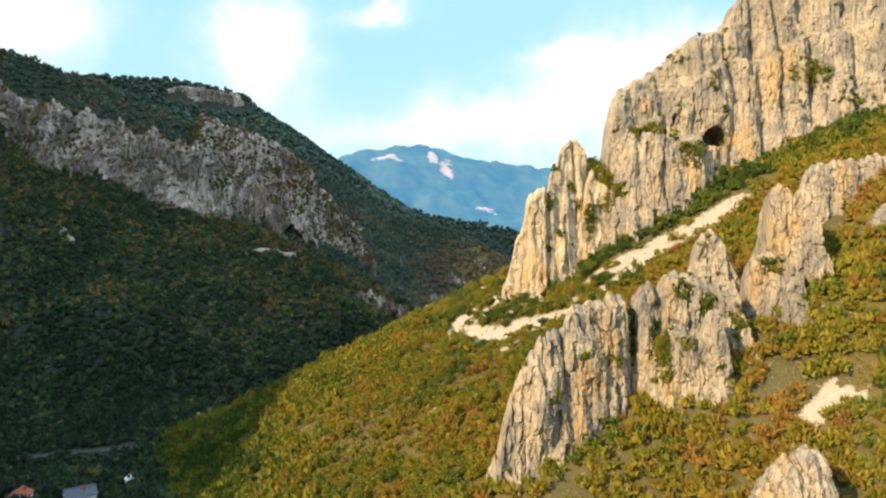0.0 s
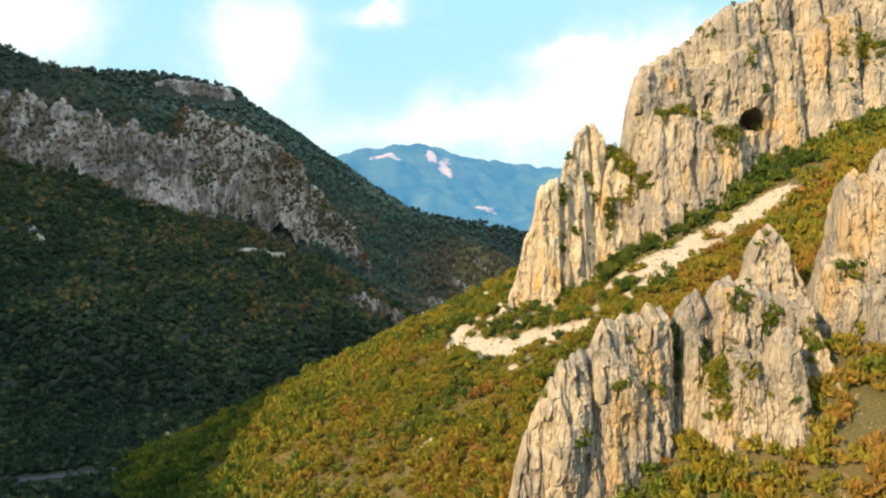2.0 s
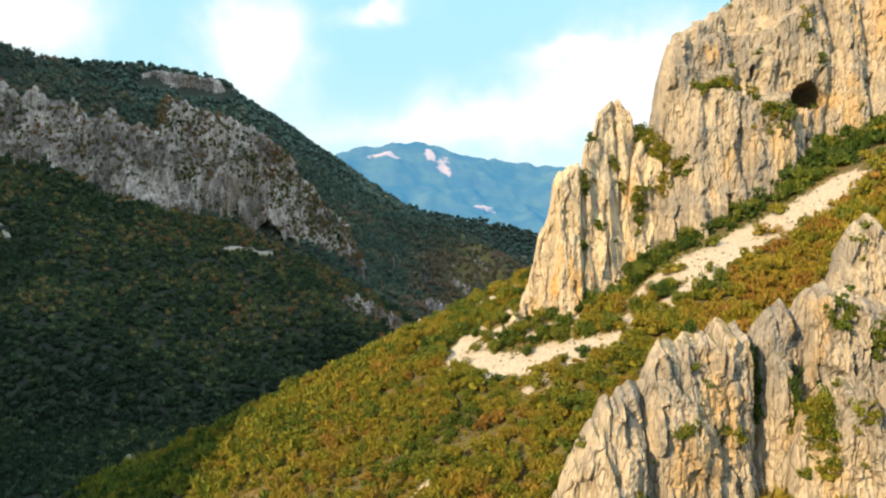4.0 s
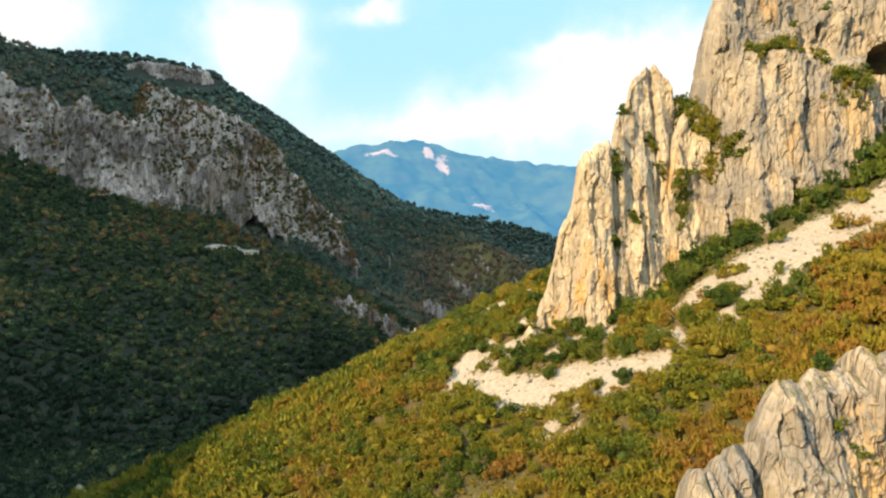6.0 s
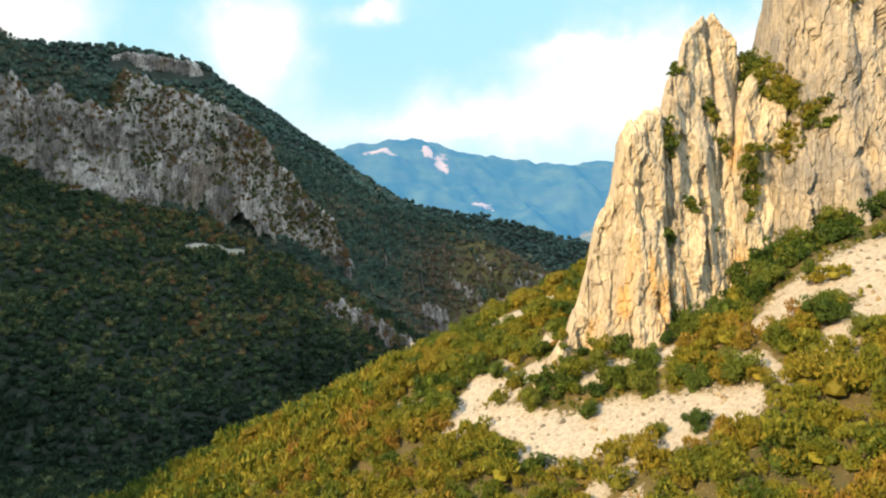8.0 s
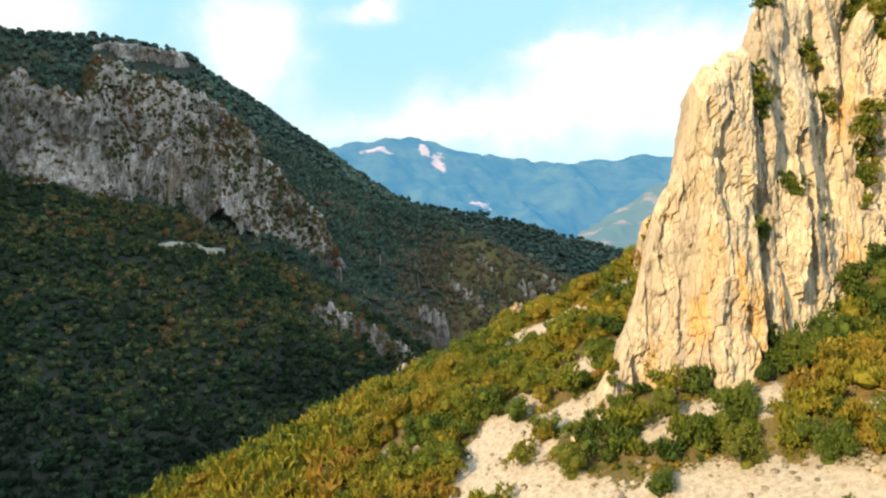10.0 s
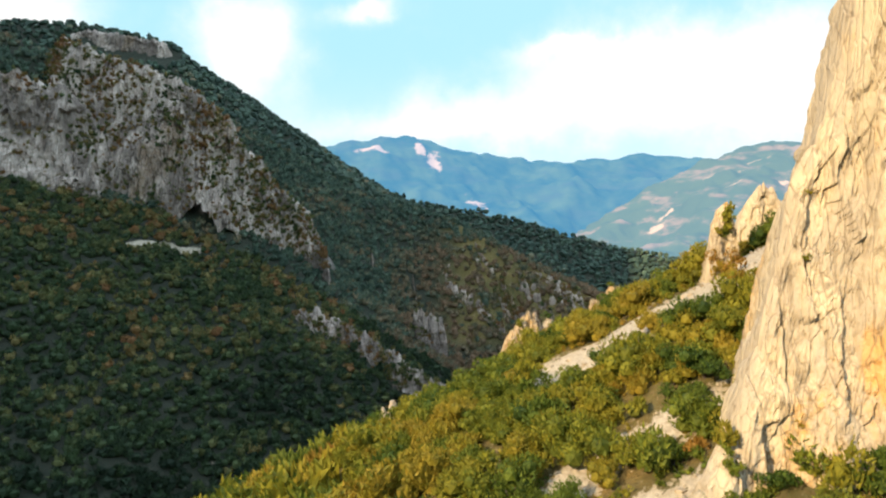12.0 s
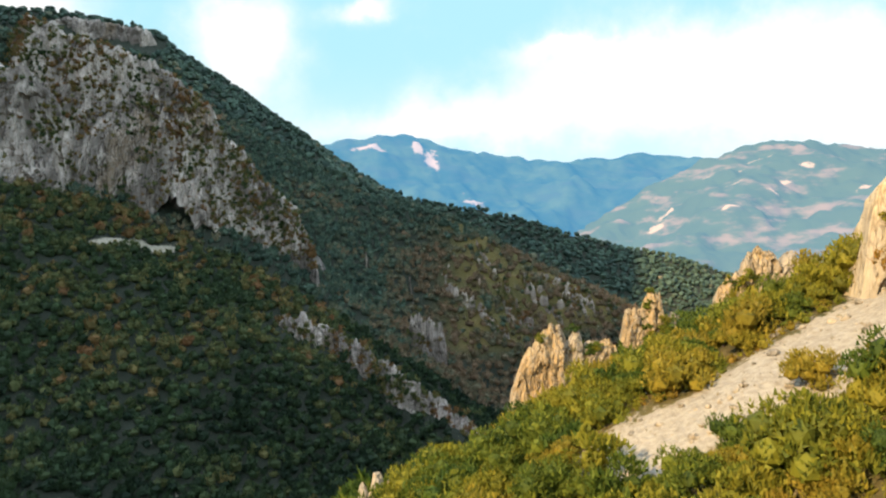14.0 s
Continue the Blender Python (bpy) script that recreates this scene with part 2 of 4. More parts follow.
    open_crack = k.math("MULTIPLY", k.math("SUBTRACT", 1.0, k.ramp(crack, 0.0, 0.05)), k.ramp(stain, 0.4, 0.6))
    col = k.mix(k.math("MULTIPLY", k.math("MAXIMUM", split, open_crack), 0.75 * worn), col, dark)
    chip = k.n("ShaderNodeTexVoronoi", {"Vector": k.n("ShaderNodeMapping", {"Vector": place, "Scale": (size, size, 0.4 * size)}).outputs[0], "Scale": 1.1, "Detail": 2.0, "Roughness": 0.6}).outputs["Distance"]
    fine = k.math("ADD", fine, k.math("MULTIPLY", chip, 0.7))
    height = k.math("ADD", k.math("MULTIPLY", streak, 0.8), k.math("ADD", k.math("MULTIPLY", fine, 0.5), k.math("ADD", k.math("MULTIPLY", k.ramp(crack, 0.0, 0.12), 0.3), k.math("MULTIPLY", k.ramp(joints, 0.0, 0.1), 0.25))))
    finish(k, col, 0.92, height, 1.0, 0.5 * worn ** 2 / size)
    return mat


ROCK = rock_material("limestone", (0.45, 0.362, 0.245), (0.255, 0.222, 0.175), (0.44, 0.29, 0.125), (0.08, 0.062, 0.045))
ROCK_FRESH = rock_material("yellow_limestone", (0.54, 0.43, 0.275), (0.40, 0.325, 0.225), (0.50, 0.29, 0.09), (0.13, 0.092, 0.055), 1.4, 0.72)
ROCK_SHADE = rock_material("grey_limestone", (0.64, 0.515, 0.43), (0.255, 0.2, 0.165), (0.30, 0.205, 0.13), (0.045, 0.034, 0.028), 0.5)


ROCK_BROWN = rock_material("brown_limestone", (0.66, 0.53, 0.42), (0.30, 0.23, 0.18), (0.36, 0.23, 0.14), (0.06, 0.045, 0.035), 0.6)


def ground_material():
    mat, k, place = surface("hillside_soil")
    big = k.noise(place, 0.02, 5.0)
    mid = k.noise(place, 0.16, 6.0, 0.6)
    fine = k.noise(place, 1.5, 6.0, 0.65)
    grass = k.mix(k.ramp(mid, 0.4, 0.62), (0.13, 0.11, 0.026), (0.27, 0.17, 0.05))
    grass = k.mix(k.ramp(big, 0.42, 0.6), grass, (0.055, 0.065, 0.02))
    grass = k.mix(k.ramp(fine, 0.4, 0.7), grass, (0.14, 0.11, 0.04))
    tuft = k.noise(place, 3.2, 8.0, 0.75)
    grass = k.mix(k.ramp(tuft, 0.46, 0.56), grass, (0.15, 0.105, 0.03))
    grass = k.mix(k.ramp(k.noise(place, 0.8, 8.0, 0.8), 0.57, 0.63), grass, (0.34, 0.25, 0.14))
    # dark floor where woods stand, their shade put into the soil colour
    shade_floor = k.n("ShaderNodeAttribute", attribute_name="woodland_shade").outputs["Fac"]
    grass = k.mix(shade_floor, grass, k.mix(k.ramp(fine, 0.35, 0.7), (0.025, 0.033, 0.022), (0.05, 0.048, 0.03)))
    up = k.n("ShaderNodeSeparateXYZ", {0: k.n("ShaderNodeNewGeometry").outputs["Normal"]}).outputs[2]
    tall = k.n("ShaderNodeMapping", {"Vector": place, "Scale": (1.0, 1.0, 0.2)}).outputs[0]
    streak = k.noise(tall, 0.22, 6.0, 0.65)
    stone = k.mix(k.ramp(streak, 0.42, 0.6), (0.34, 0.28, 0.235), (0.11, 0.088, 0.075))
    steep = k.math("SUBTRACT", 1.0, k.ramp(k.math("ADD", up, k.math("MULTIPLY", k.math("SUBTRACT", mid, 0.5), 0.35)), 0.40, 0.54))
    col = k.mix(steep, grass, stone)
    scree = k.n("ShaderNodeAttribute", attribute_name="scree").outputs["Fac"]
    gravel = k.mix(k.ramp(fine, 0.35, 0.7), (0.47, 0.395, 0.29), (0.32, 0.265, 0.19))
    pebble = k.n("ShaderNodeTexVoronoi", {"Vector": place, "Scale": 1.4}).outputs["Distance"]
    worn = k.math("ADD", k.math("MULTIPLY", k.noise(place, 0.3, 6.0, 0.7), 0.6), k.math("MULTIPLY", fine, 0.4))
    edge = k.ramp(k.math("ADD", scree, k.math("MULTIPLY", k.math("SUBTRACT", worn, 0.5), 3.4)), 0.34, 0.6)
    col = k.mix(edge, col, gravel)
    finish(k, col, 0.95, k.math("ADD", k.math("MULTIPLY", mid, 1.0), k.math("ADD", k.math("MULTIPLY", fine, 0.5), k.math("ADD", k.math("MULTIPLY", tuft, 0.5), k.math("MULTIPLY", pebble, 0.3)))), 0.8, 0.6)
    return mat


GROUND = ground_material()


def leaf_material(name, tones, by_object=False):
    """Foliage whose colour goes from tone to tone by a number that each plant has, and a little from leaf to leaf."""
    mat, k, place = surface(name)
    pick = k.math("MULTIPLY", k.n("ShaderNodeObjectInfo").outputs["Random"], 0.72) if by_object else k.n("ShaderNodeAttribute", attribute_name="tint").outputs["Fac"]
    leaf = k.n("ShaderNodeNewGeometry").outputs["Random Per Island"]
    ramp = k.n("ShaderNodeValToRGB", {0: k.math("ADD", pick, k.math("MULTIPLY", k.math("SUBTRACT", leaf, 0.5), 0.18), clamp=True)})
    while len(ramp.color_ramp.elements) < len(tones):
        ramp.color_ramp.elements.new(0.5)
    for i, (at, c) in enumerate(tones):
        ramp.color_ramp.elements[i].position, ramp.color_ramp.elements[i].color = at, (*c, 1)
    bright = k.math("ADD", 0.72, k.math("MULTIPLY", leaf, 0.56))
    hsv = k.n("ShaderNodeHueSaturation", {"Value": bright, "Color": ramp.outputs[0]}).outputs[0]
    speck = k.noise(place, 2.2, 3.0)
    col = k.mix(k.math("MULTIPLY", k.ramp(speck, 0.45, 0.7), 0.25), hsv, (0.04, 0.045, 0.012))
    body = k.n("ShaderNodeBsdfPrincipled", {"Base Color": col, "Roughness": 0.7, "Specular IOR Level": 0.25})
    thin = k.n("ShaderNodeBsdfTranslucent", {"Color": col})
    both = k.n("ShaderNodeMixShader", {0: 0.35, 1: body.outputs[0], 2: thin.outputs[0]})
    k.t.links.new(both.outputs[0], k.n("ShaderNodeOutputMaterial").inputs[0])
    return mat


SHRUB_TONES = [(0.0, (0.042, 0.078, 0.010)), (0.25, (0.12, 0.145, 0.015)), (0.5, (0.225, 0.20, 0.017)), (0.78, (0.275, 0.195, 0.021)), (1.0, (0.28, 0.145, 0.027))]
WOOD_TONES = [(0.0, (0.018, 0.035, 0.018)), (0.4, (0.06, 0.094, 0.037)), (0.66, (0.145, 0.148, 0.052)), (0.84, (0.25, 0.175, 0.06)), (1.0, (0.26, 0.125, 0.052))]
SHRUB = leaf_material("shrub_leaves", SHRUB_TONES)
SHRUB_NEAR = leaf_material("shrub_leaves_near", SHRUB_TONES, True)
BUSH_LEAVES = leaf_material("bush_leaves", [(0.0, (0.055, 0.09, 0.012)), (0.4, (0.10, 0.135, 0.016)), (0.75, (0.165, 0.17, 0.02)), (1.0, (0.22, 0.19, 0.024))], True)
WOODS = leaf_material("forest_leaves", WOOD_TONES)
# bluer, lighter leaves for far woods, with distance haze put into the tones
HAZY_LEAVES = leaf_material("hazy_leaves", [(0.0, (0.05, 0.085, 0.062)), (0.5, (0.105, 0.155, 0.105)), (0.76, (0.19, 0.17, 0.10)), (1.0, (0.26, 0.165, 0.095))])


def bark_material():
    mat, k, place = surface("bark")
    grain = k.noise(k.n("ShaderNodeMapping", {"Vector": place, "Scale": (6, 6, 1)}).outputs[0], 3.0, 5.0)
    finish(k, k.mix(k.ramp(grain, 0.35, 0.65), (0.12, 0.09, 0.065), (0.05, 0.038, 0.028)), 0.9, grain, 0.6, 0.05)
    return mat


BARK = bark_material()

# ---- ground sheet ----
# bare gravel chutes: from, to, half width
SCREES = [(16, 305, 28, 304, 6.0), (28, 304, 43, 306.5, 8.4), (43, 306.5, 78, 317, 8.0), (22, 296, 27, 296, 1.4),
          (3, 265, 5.5, 273, 3.2), (5.5, 273, 10, 278, 3.4), (10, 278, 16, 281.5, 3.0), (16, 281.5, 28, 281.5, 2.4), (10, 272, 22, 270, 3.4), (5, 266, 13, 260, 2.6),
          (12.5, 260, 20, 250, 4.2), (20, 250, 29, 247, 6.2), (29, 247, 36, 241.5, 6.4), (36, 241.5, 43, 236.5, 4.0), (14.5, 250, 20, 249, 2.6), (29, 243, 34, 236, 3.4), (28, 237, 21.5, 236, 1.8), (26, 261, 40, 257, 2.6),
          (46, 248, 49.5, 243.5, 1.8), (49.5, 243.5, 50, 236, 1.6), (54, 252, 61.5, 255, 3.8), (61.5, 255, 68, 253, 5.4), (68, 253, 81, 250.5, 7.0), (81, 250.5, 99, 250.5, 8.0), (99, 250.5, 113, 251.5, 6.4), (59, 239, 68, 242, 3.4), (68, 242, 78, 247, 3.6),
          (4, 266, 13, 266, 1.8), (16, 234, 26, 230.5, 1.5), (-5, 220, -1, 221.6, 1.4), (-10, 287, -3, 279, 1.2), (87, 151, 93, 153, 2.4), (93, 153, 97, 149, 2.0),
          (-166, 566, -161, 570, 3.0), (-158, 574, -151, 580, 3.0), (-148, 584, -136, 590, 2.8), (-302, 512, -292, 509, 2.0)]


def scree_at(x, y):
    best = np.zeros(np.shape(x))
    for x0, y0, x1, y1, w in SCREES:
        dx, dy = x1 - x0, y1 - y0
        s = np.clip(((x - x0) * dx + (y - y0) * dy) / (dx * dx + dy * dy), 0, 1)
        d = np.hypot(x - x0 - s * dx, y - y0 - s * dy)
        best = np.maximum(best, 1 - step(0.3 * w, 1.5 * w, d))
    return best


def spans(*stretches):
    return np.concatenate([np.arange(a, b, s) for a, b, s in stretches])


def ground_sheet():
    gx = spans((-4700, -760, 180), (-760, -440, 14), (-440, -130, 4.2), (-130, 130, 2.4), (130, 220, 4), (220, 700, 20), (700, 4701, 200))
    gy = spans((-1500, 0, 100), (0, 130, 9), (130, 330, 2.2), (330, 720, 3.4), (720, 1140, 8), (1140, 1500, 30), (1500, 4701, 200))
    x, y = np.meshgrid(gx, gy, indexing="ij")
    z = land(x, y)
    ob = new("ground", tri_mesh("ground", np.stack([x.ravel(), y.ravel(), z.ravel()], 1), grid_faces(len(gx), len(gy)), GROUND, True, scree=scree_at(x, y).ravel(), woodland_shade=(step(-4, 4, z - hill(x, y) - 1) * (1 - 0.9 * step(-10, 30, x) * step(140, 120, x) * step(640, 660, y) * step(800, 770, y))).ravel()))
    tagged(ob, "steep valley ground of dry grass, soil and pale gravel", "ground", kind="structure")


ground_sheet()

# ---- limestone masses ----
FOOTPRINTS, LEDGES, FACES = [], [], []


def blocks(x, y, z, seed):
    """For each place the random number and the inner slant of the stone block it lies in, and how near it is to a joint."""
    x, y, z = (np.asarray(a, float) for a in (x, y, z))
    fx, fy, fz = (np.floor(a).astype(np.int64) for a in (x, y, z))
    first, second = np.full(x.shape, 9.0), np.full(x.shape, 9.0)
    value = np.zeros(x.shape)
    for a in (-1, 0, 1):
        for b in (-1, 0, 1):
            for c in (-1, 0, 1):
                ix, iy, iz = fx + a, fy + b, fz + c
                px, py, pz = x - ix - 0.5 - 0.42 * lattice(ix, iy, iz, seed), y - iy - 0.5 - 0.42 * lattice(ix, iy, iz, seed + 1), z - iz - 0.5 - 0.42 * lattice(ix, iy, iz, seed + 2)
                d = np.sqrt(px * px + py * py + pz * pz)
                v = lattice(ix, iy, iz, seed + 3) + 0.9 * (px * lattice(ix, iy, iz, seed + 4) + py * lattice(ix, iy, iz, seed + 5) + pz * lattice(ix, iy, iz, seed + 6))
                closer = d < first
                second = np.where(closer, first, np.minimum(second, d))
                value = np.where(closer, v, value)
                first = np.where(closer, d, first)
    return value, second - first


def rock_body(cx, cy, zt, r, seed, cell, zb=None, ry=None, turn=0.0, carve=None, blunt=9, relief=1.0):
    """One upright limestone buttress: a tapering mass of stone blocks with flutes, joints, ledges and a broken top."""
    ry = ry or r
    base = float(np.min(land(cx + np.array([-r, r, 0, 0, 0]), cy + np.array([0, 0, -ry, ry, 0])))) - 3
    zb = base if zb is None else zb
    nt = max(20, int(2 * math.pi * max(r, ry) / cell))
    nz = max(14, int((zt - zb) / cell))
    th, v = np.meshgrid(np.linspace(0, 2 * math.pi, nt, endpoint=False), np.linspace(0, 1, nz) ** 0.92, indexing="ij")
    prof = (1.16 - 0.5 * v ** 1.3) * np.clip(1 - v ** blunt, 0, 1) ** 0.7
    c, s = np.cos(th), np.sin(th)
    c, s = np.sign(c) * np.abs(c) ** 0.8, np.sign(s) * np.abs(s) ** 0.8
    x, y, z = r * prof * c, ry * prof * s, zb + (zt - zb) * v
    ct, st = math.cos(turn), math.sin(turn)
    x, y = cx + ct * x - st * y, cy + st * x + ct * y
    ox, oy = x - cx, y - cy
    length = np.maximum(np.hypot(ox, oy), 0.01)
    ox, oy = ox / length, oy / length
    wx, wy, wz = x + 0.9 * vnoise(x / 3, y / 3, z / 5, 21), y + 0.9 * vnoise(x / 3, y / 3, z / 5, 22), z + 3 * vnoise(x / 6, y / 6, z / 8, 23)
    q = relief
    big = fbm(x / (15 * q), y / (15 * q), z / (30 * q), 3, 31)
    slab, joint = blocks(wx / (3.6 * q), wy / (3.6 * q), wz / (17 * q), 101)
    chunk, gap = blocks(wx / (1.7 * q), wy / (1.7 * q), wz / (3.4 * q), 111)
    rib = np.abs(vnoise(wx / (4.4 * q), wy / (4.4 * q), z / (40 * q), 41))
    crack = np.exp(-(vnoise(wx / (7 * q), wy / (7 * q), z / (60 * q), 47) / 0.06) ** 2)
    rough = fbm(x / (0.9 * q), y / (0.9 * q), z / (1.4 * q), 2, 59)
    k = min(1.0, r / 6.5) * q
    push = k * (1.9 * big + 0.85 * slab - 0.9 * np.exp(-joint / 0.11) + 0.36 * chunk - 0.3 * np.exp(-gap / 0.1) - 0.9 * rib - 1.5 * crack + 0.26 * rough)
    fade = np.sqrt(np.clip(1 - v ** 14, 0, 1))
    x, y = x + ox * push * fade, y + oy * push * fade
    z = z + k * (v ** 2 * (1.4 * fbm(x / 3.4, y / 3.4, seed, 3, 61) + 1.0 * big + 2.4 * slab) + 0.25 * rough)
    if carve:
        x, y, z = carve(x, y, z)
    FOOTPRINTS.append((cx, cy, max(r, ry)))
    p = np.stack([x, y, z], 2)
    up = np.cross(np.roll(p, -1, 0) - p, np.roll(p, -1, 1) - p)[:, :-1]
    up = up[..., 2] / np.maximum(np.linalg.norm(up, axis=2), 1e-6)
    flat = p[:, :-1][(up > 0.45) & (v[:, :-1] < 0.97)]
    LEDGES.append(flat)
    return p.reshape(-1, 3), grid_faces(nt, nz, True)


def rock_mass(name, label, columns, cell, mat, category="rock", carve=None, group="", blunt=9, relief=1.0):
    """A rock outcrop of several buttresses: (x, y, top, radius, optional depth)."""
    cx, cy = columns[0][0], columns[0][1]
    thing = new(name)
    thing.location = (cx, cy, float(land(cx, cy)))
    for i, (x, y, zt, r, *deep) in enumerate(columns):
        verts, faces = rock_body(x, y, zt, r, i + 0.37, cell, ry=deep[0] if deep else None, turn=0.4 * math.sin(3.1 * i + x), carve=carve, blunt=blunt, relief=relief)
        ob = new("buttress", tri_mesh("buttress", verts - np.array(thing.location), faces, mat))
        ob.parent = thing
    return tagged(thing, label, category, group)


def stone_push(x, y, z, q, flat=1.0):
    """How far the stone stands out from its mean face: broad swells, slabs, blocks, chips, upright joints and open cracks."""
    wx, wy, wz = x + 0.12 * vnoise(x / 2.5, y / 2.5, z / 3, 21), y + 0.12 * vnoise(x / 2.5, y / 2.5, z / 3, 22), z + 0.4 * vnoise(x / 4, y / 4, z / 5, 23)
    big = fbm(x / (13 * q), y / (14 * q), z / (20 * q), 3, 31)
    slab, joint = blocks(wx / (3.1 * q), wy / (3.8 * q), wz / (13 * q), 101)
    chunk, gap = blocks(wx / (1.35 * q), wy / (1.7 * q), wz / (4.6 * q), 111)
    chip, seam = blocks(wx / (0.65 * q), wy / (0.85 * q), wz / (1.7 * q), 121)
    broken = step(-0.35, 0.25, vnoise(x / (5 * q), y / (6 * q), z / (7 * q), 49))
    crack = np.exp(-(vnoise(wx / (3.4 * q), wy / (7 * q), z / (45 * q), 47) / 0.04) ** 2) * broken
    ledge = vnoise(x / (9 * q), y / (12 * q), z / (1.6 * q), 57)
    rough = fbm(x / (0.8 * q), y / (0.8 * q), z / (1.2 * q), 3, 59, 0.7)
    return q * ((0.6 + 0.9 * flat) * big + (0.35 + 0.7 * flat) * slab - 0.5 * flat * broken * np.exp(-joint / 0.045) + 0.5 * flat ** 1.5 * chunk - 0.28 * flat * np.exp(-gap / 0.06) + 0.17 * flat * chip - 0.9 * flat ** 1.5 * crack + 0.25 * flat * ledge + 0.16 * flat * rough), slab, big


# ochre runs on the sunlit rock: x, height, half width, half height
STAINS = [(142, 174, 3.6, 13), (87, 162, 2.4, 5), (124, 147, 4, 3.5), (130, 152, 3, 3), (34.5, 88, 1.2, 4), (39, 93, 0.9, 6), (46, 88, 0.9, 5)]


def stain_at(x, z):
    best = np.zeros(np.shape(x))
    for cx, cz, rx, rz in STAINS:
        best = np.maximum(best, np.exp(-((x - cx) / rx) ** 2 - ((z - cz) / rz) ** 2))
    return best


def rock_wall(crest, line, lean, cell, mat, parent, thick=3.0, q=1.0, jag=1.0, shape=None, back=0.5, foot=4.0, name="rock_face", face=(0.0, 1.0), flat=1.0):
    """A continuous rock face: crest gives (x, height) along it, line gives (x, y) of the crest; it leans back and falls away behind."""
    fine_x = np.linspace(crest[0][0], crest[-1][0], 2000)
    rise, along = (np.diff(np.interp(fine_x, [c[0] for c in pts], [c[1] for c in pts])) for pts in (crest, line))
    run = np.concatenate([[0], np.cumsum(np.sqrt(np.diff(fine_x) ** 2 + (0.45 * rise) ** 2 + (0.8 * along) ** 2))])
    xs = np.interp(np.arange(0, run[-1], cell * 0.8), run, fine_x)
    top = np.interp(xs, [c[0] for c in crest], [c[1] for c in crest])
    yc = np.interp(xs, [c[0] for c in line], [c[1] for c in line])
    tooth, edge = blocks(xs / (2.6 * q), yc * 0, xs * 0 + 0.5, 131)
    top = top + jag * q * (1.1 * tooth + 0.8 * vnoise(xs / (1.1 * q), 0.3, 0.7, 133) - 1.2 * np.exp(-edge / 0.08))
    base = np.minimum(land(xs, yc - thick / 2 - lean * np.maximum(top - land(xs, yc), 0) * 1.15), land(xs, yc)) - foot
    ends = np.sqrt(np.clip(np.minimum(xs - xs[0], xs[-1] - xs) / (1.0 * q), 0, 1))
    top = base + np.maximum(top - base, 0.3) * ends
    tall = max(float(np.max(top - base)), 4.0)
    nf, nb = max(10, int(tall / cell)), max(6, int(tall / cell / 3))
    p = np.concatenate([np.linspace(0, 1, nf), np.linspace(1, 0, nb)[1:]])
    front = np.concatenate([np.ones(nf), -np.ones(nb - 1)])
    x, p2 = np.meshgrid(xs, p, indexing="ij")
    side = np.repeat(front[None], len(xs), 0)
    t2, b2, y2 = top[:, None], base[:, None], yc[:, None]
    h = np.maximum(t2 - b2, 0.5)
    z = b2 + h * p2
    down = t2 - z
    y = np.where(side > 0, y2 - thick / 2 * np.clip(down / 2, 0, 1) - lean * down, y2 + thick / 2 * np.clip(down / 2, 0, 1) + back * down)
    if shape:
        y = y + np.where(side > 0, shape(x, z), 0)
    push, slab, big = stone_push(x, y, z, q, flat)
    k = np.clip(down / (3 * q), 0.15, 1) * np.clip(h / 8, 0.2, 1)
    y = y - side * push * k * face[1]
    x = x - push * k * face[0] + 0.2 * q * k * slab
    z = z + 0.3 * q * vnoise(x / 1.5, y / 1.5, z / 1.5, 67) * k
    pts = np.stack([x, y, z], 2)
    up = np.cross(np.roll(pts, -1, 0) - pts, np.roll(pts, -1, 1) - pts)[:-1, :-1]
    up = np.abs(up[..., 2]) / np.maximum(np.linalg.norm(up, axis=2), 1e-6)
    LEDGES.append(pts[:-1, :-1][(up > 0.5) & (side[:-1, :-1] > 0)])
    FACES.append(pts[side > 0])
    for i in range(0, len(xs), max(1, int(4 / cell))):
        FOOTPRINTS.append((float(xs[i]), float(yc[i] - lean * (top[i] - base[i] - foot) * 0.5), max(1.5, float(lean * (top[i] - base[i] - foot) * 0.5 + thick / 2))))
    ob = new(name, tri_mesh(name, pts.reshape(-1, 3) - np.array(parent.location), grid_faces(len(xs), len(p)), mat, stain=stain_at(x, z).ravel()))
    ob.parent = parent
    return ob


def rock_thing(name, label, at, category="rock"):
    thing = new(name)
    thing.location = (at[0], at[1], float(land(*at)))
    return tagged(thing, label, category)


def add_buttress(thing, columns, cell, mat=ROCK, **more):
    for i, (x, y, zt, r, *deep) in enumerate(columns):
        verts, faces = rock_body(x, y, zt, r, i + 0.37, cell, ry=deep[0] if deep else None, turn=0.4 * math.sin(3.1 * i + x), **more)
        ob = new("buttress", tri_mesh("buttress", verts - np.array(thing.location), faces, mat))
        ob.parent = thing


outcrop = rock_thing("rock_outcrop", "broad pale limestone outcrop with shrubs in its cracks", (45, 172))
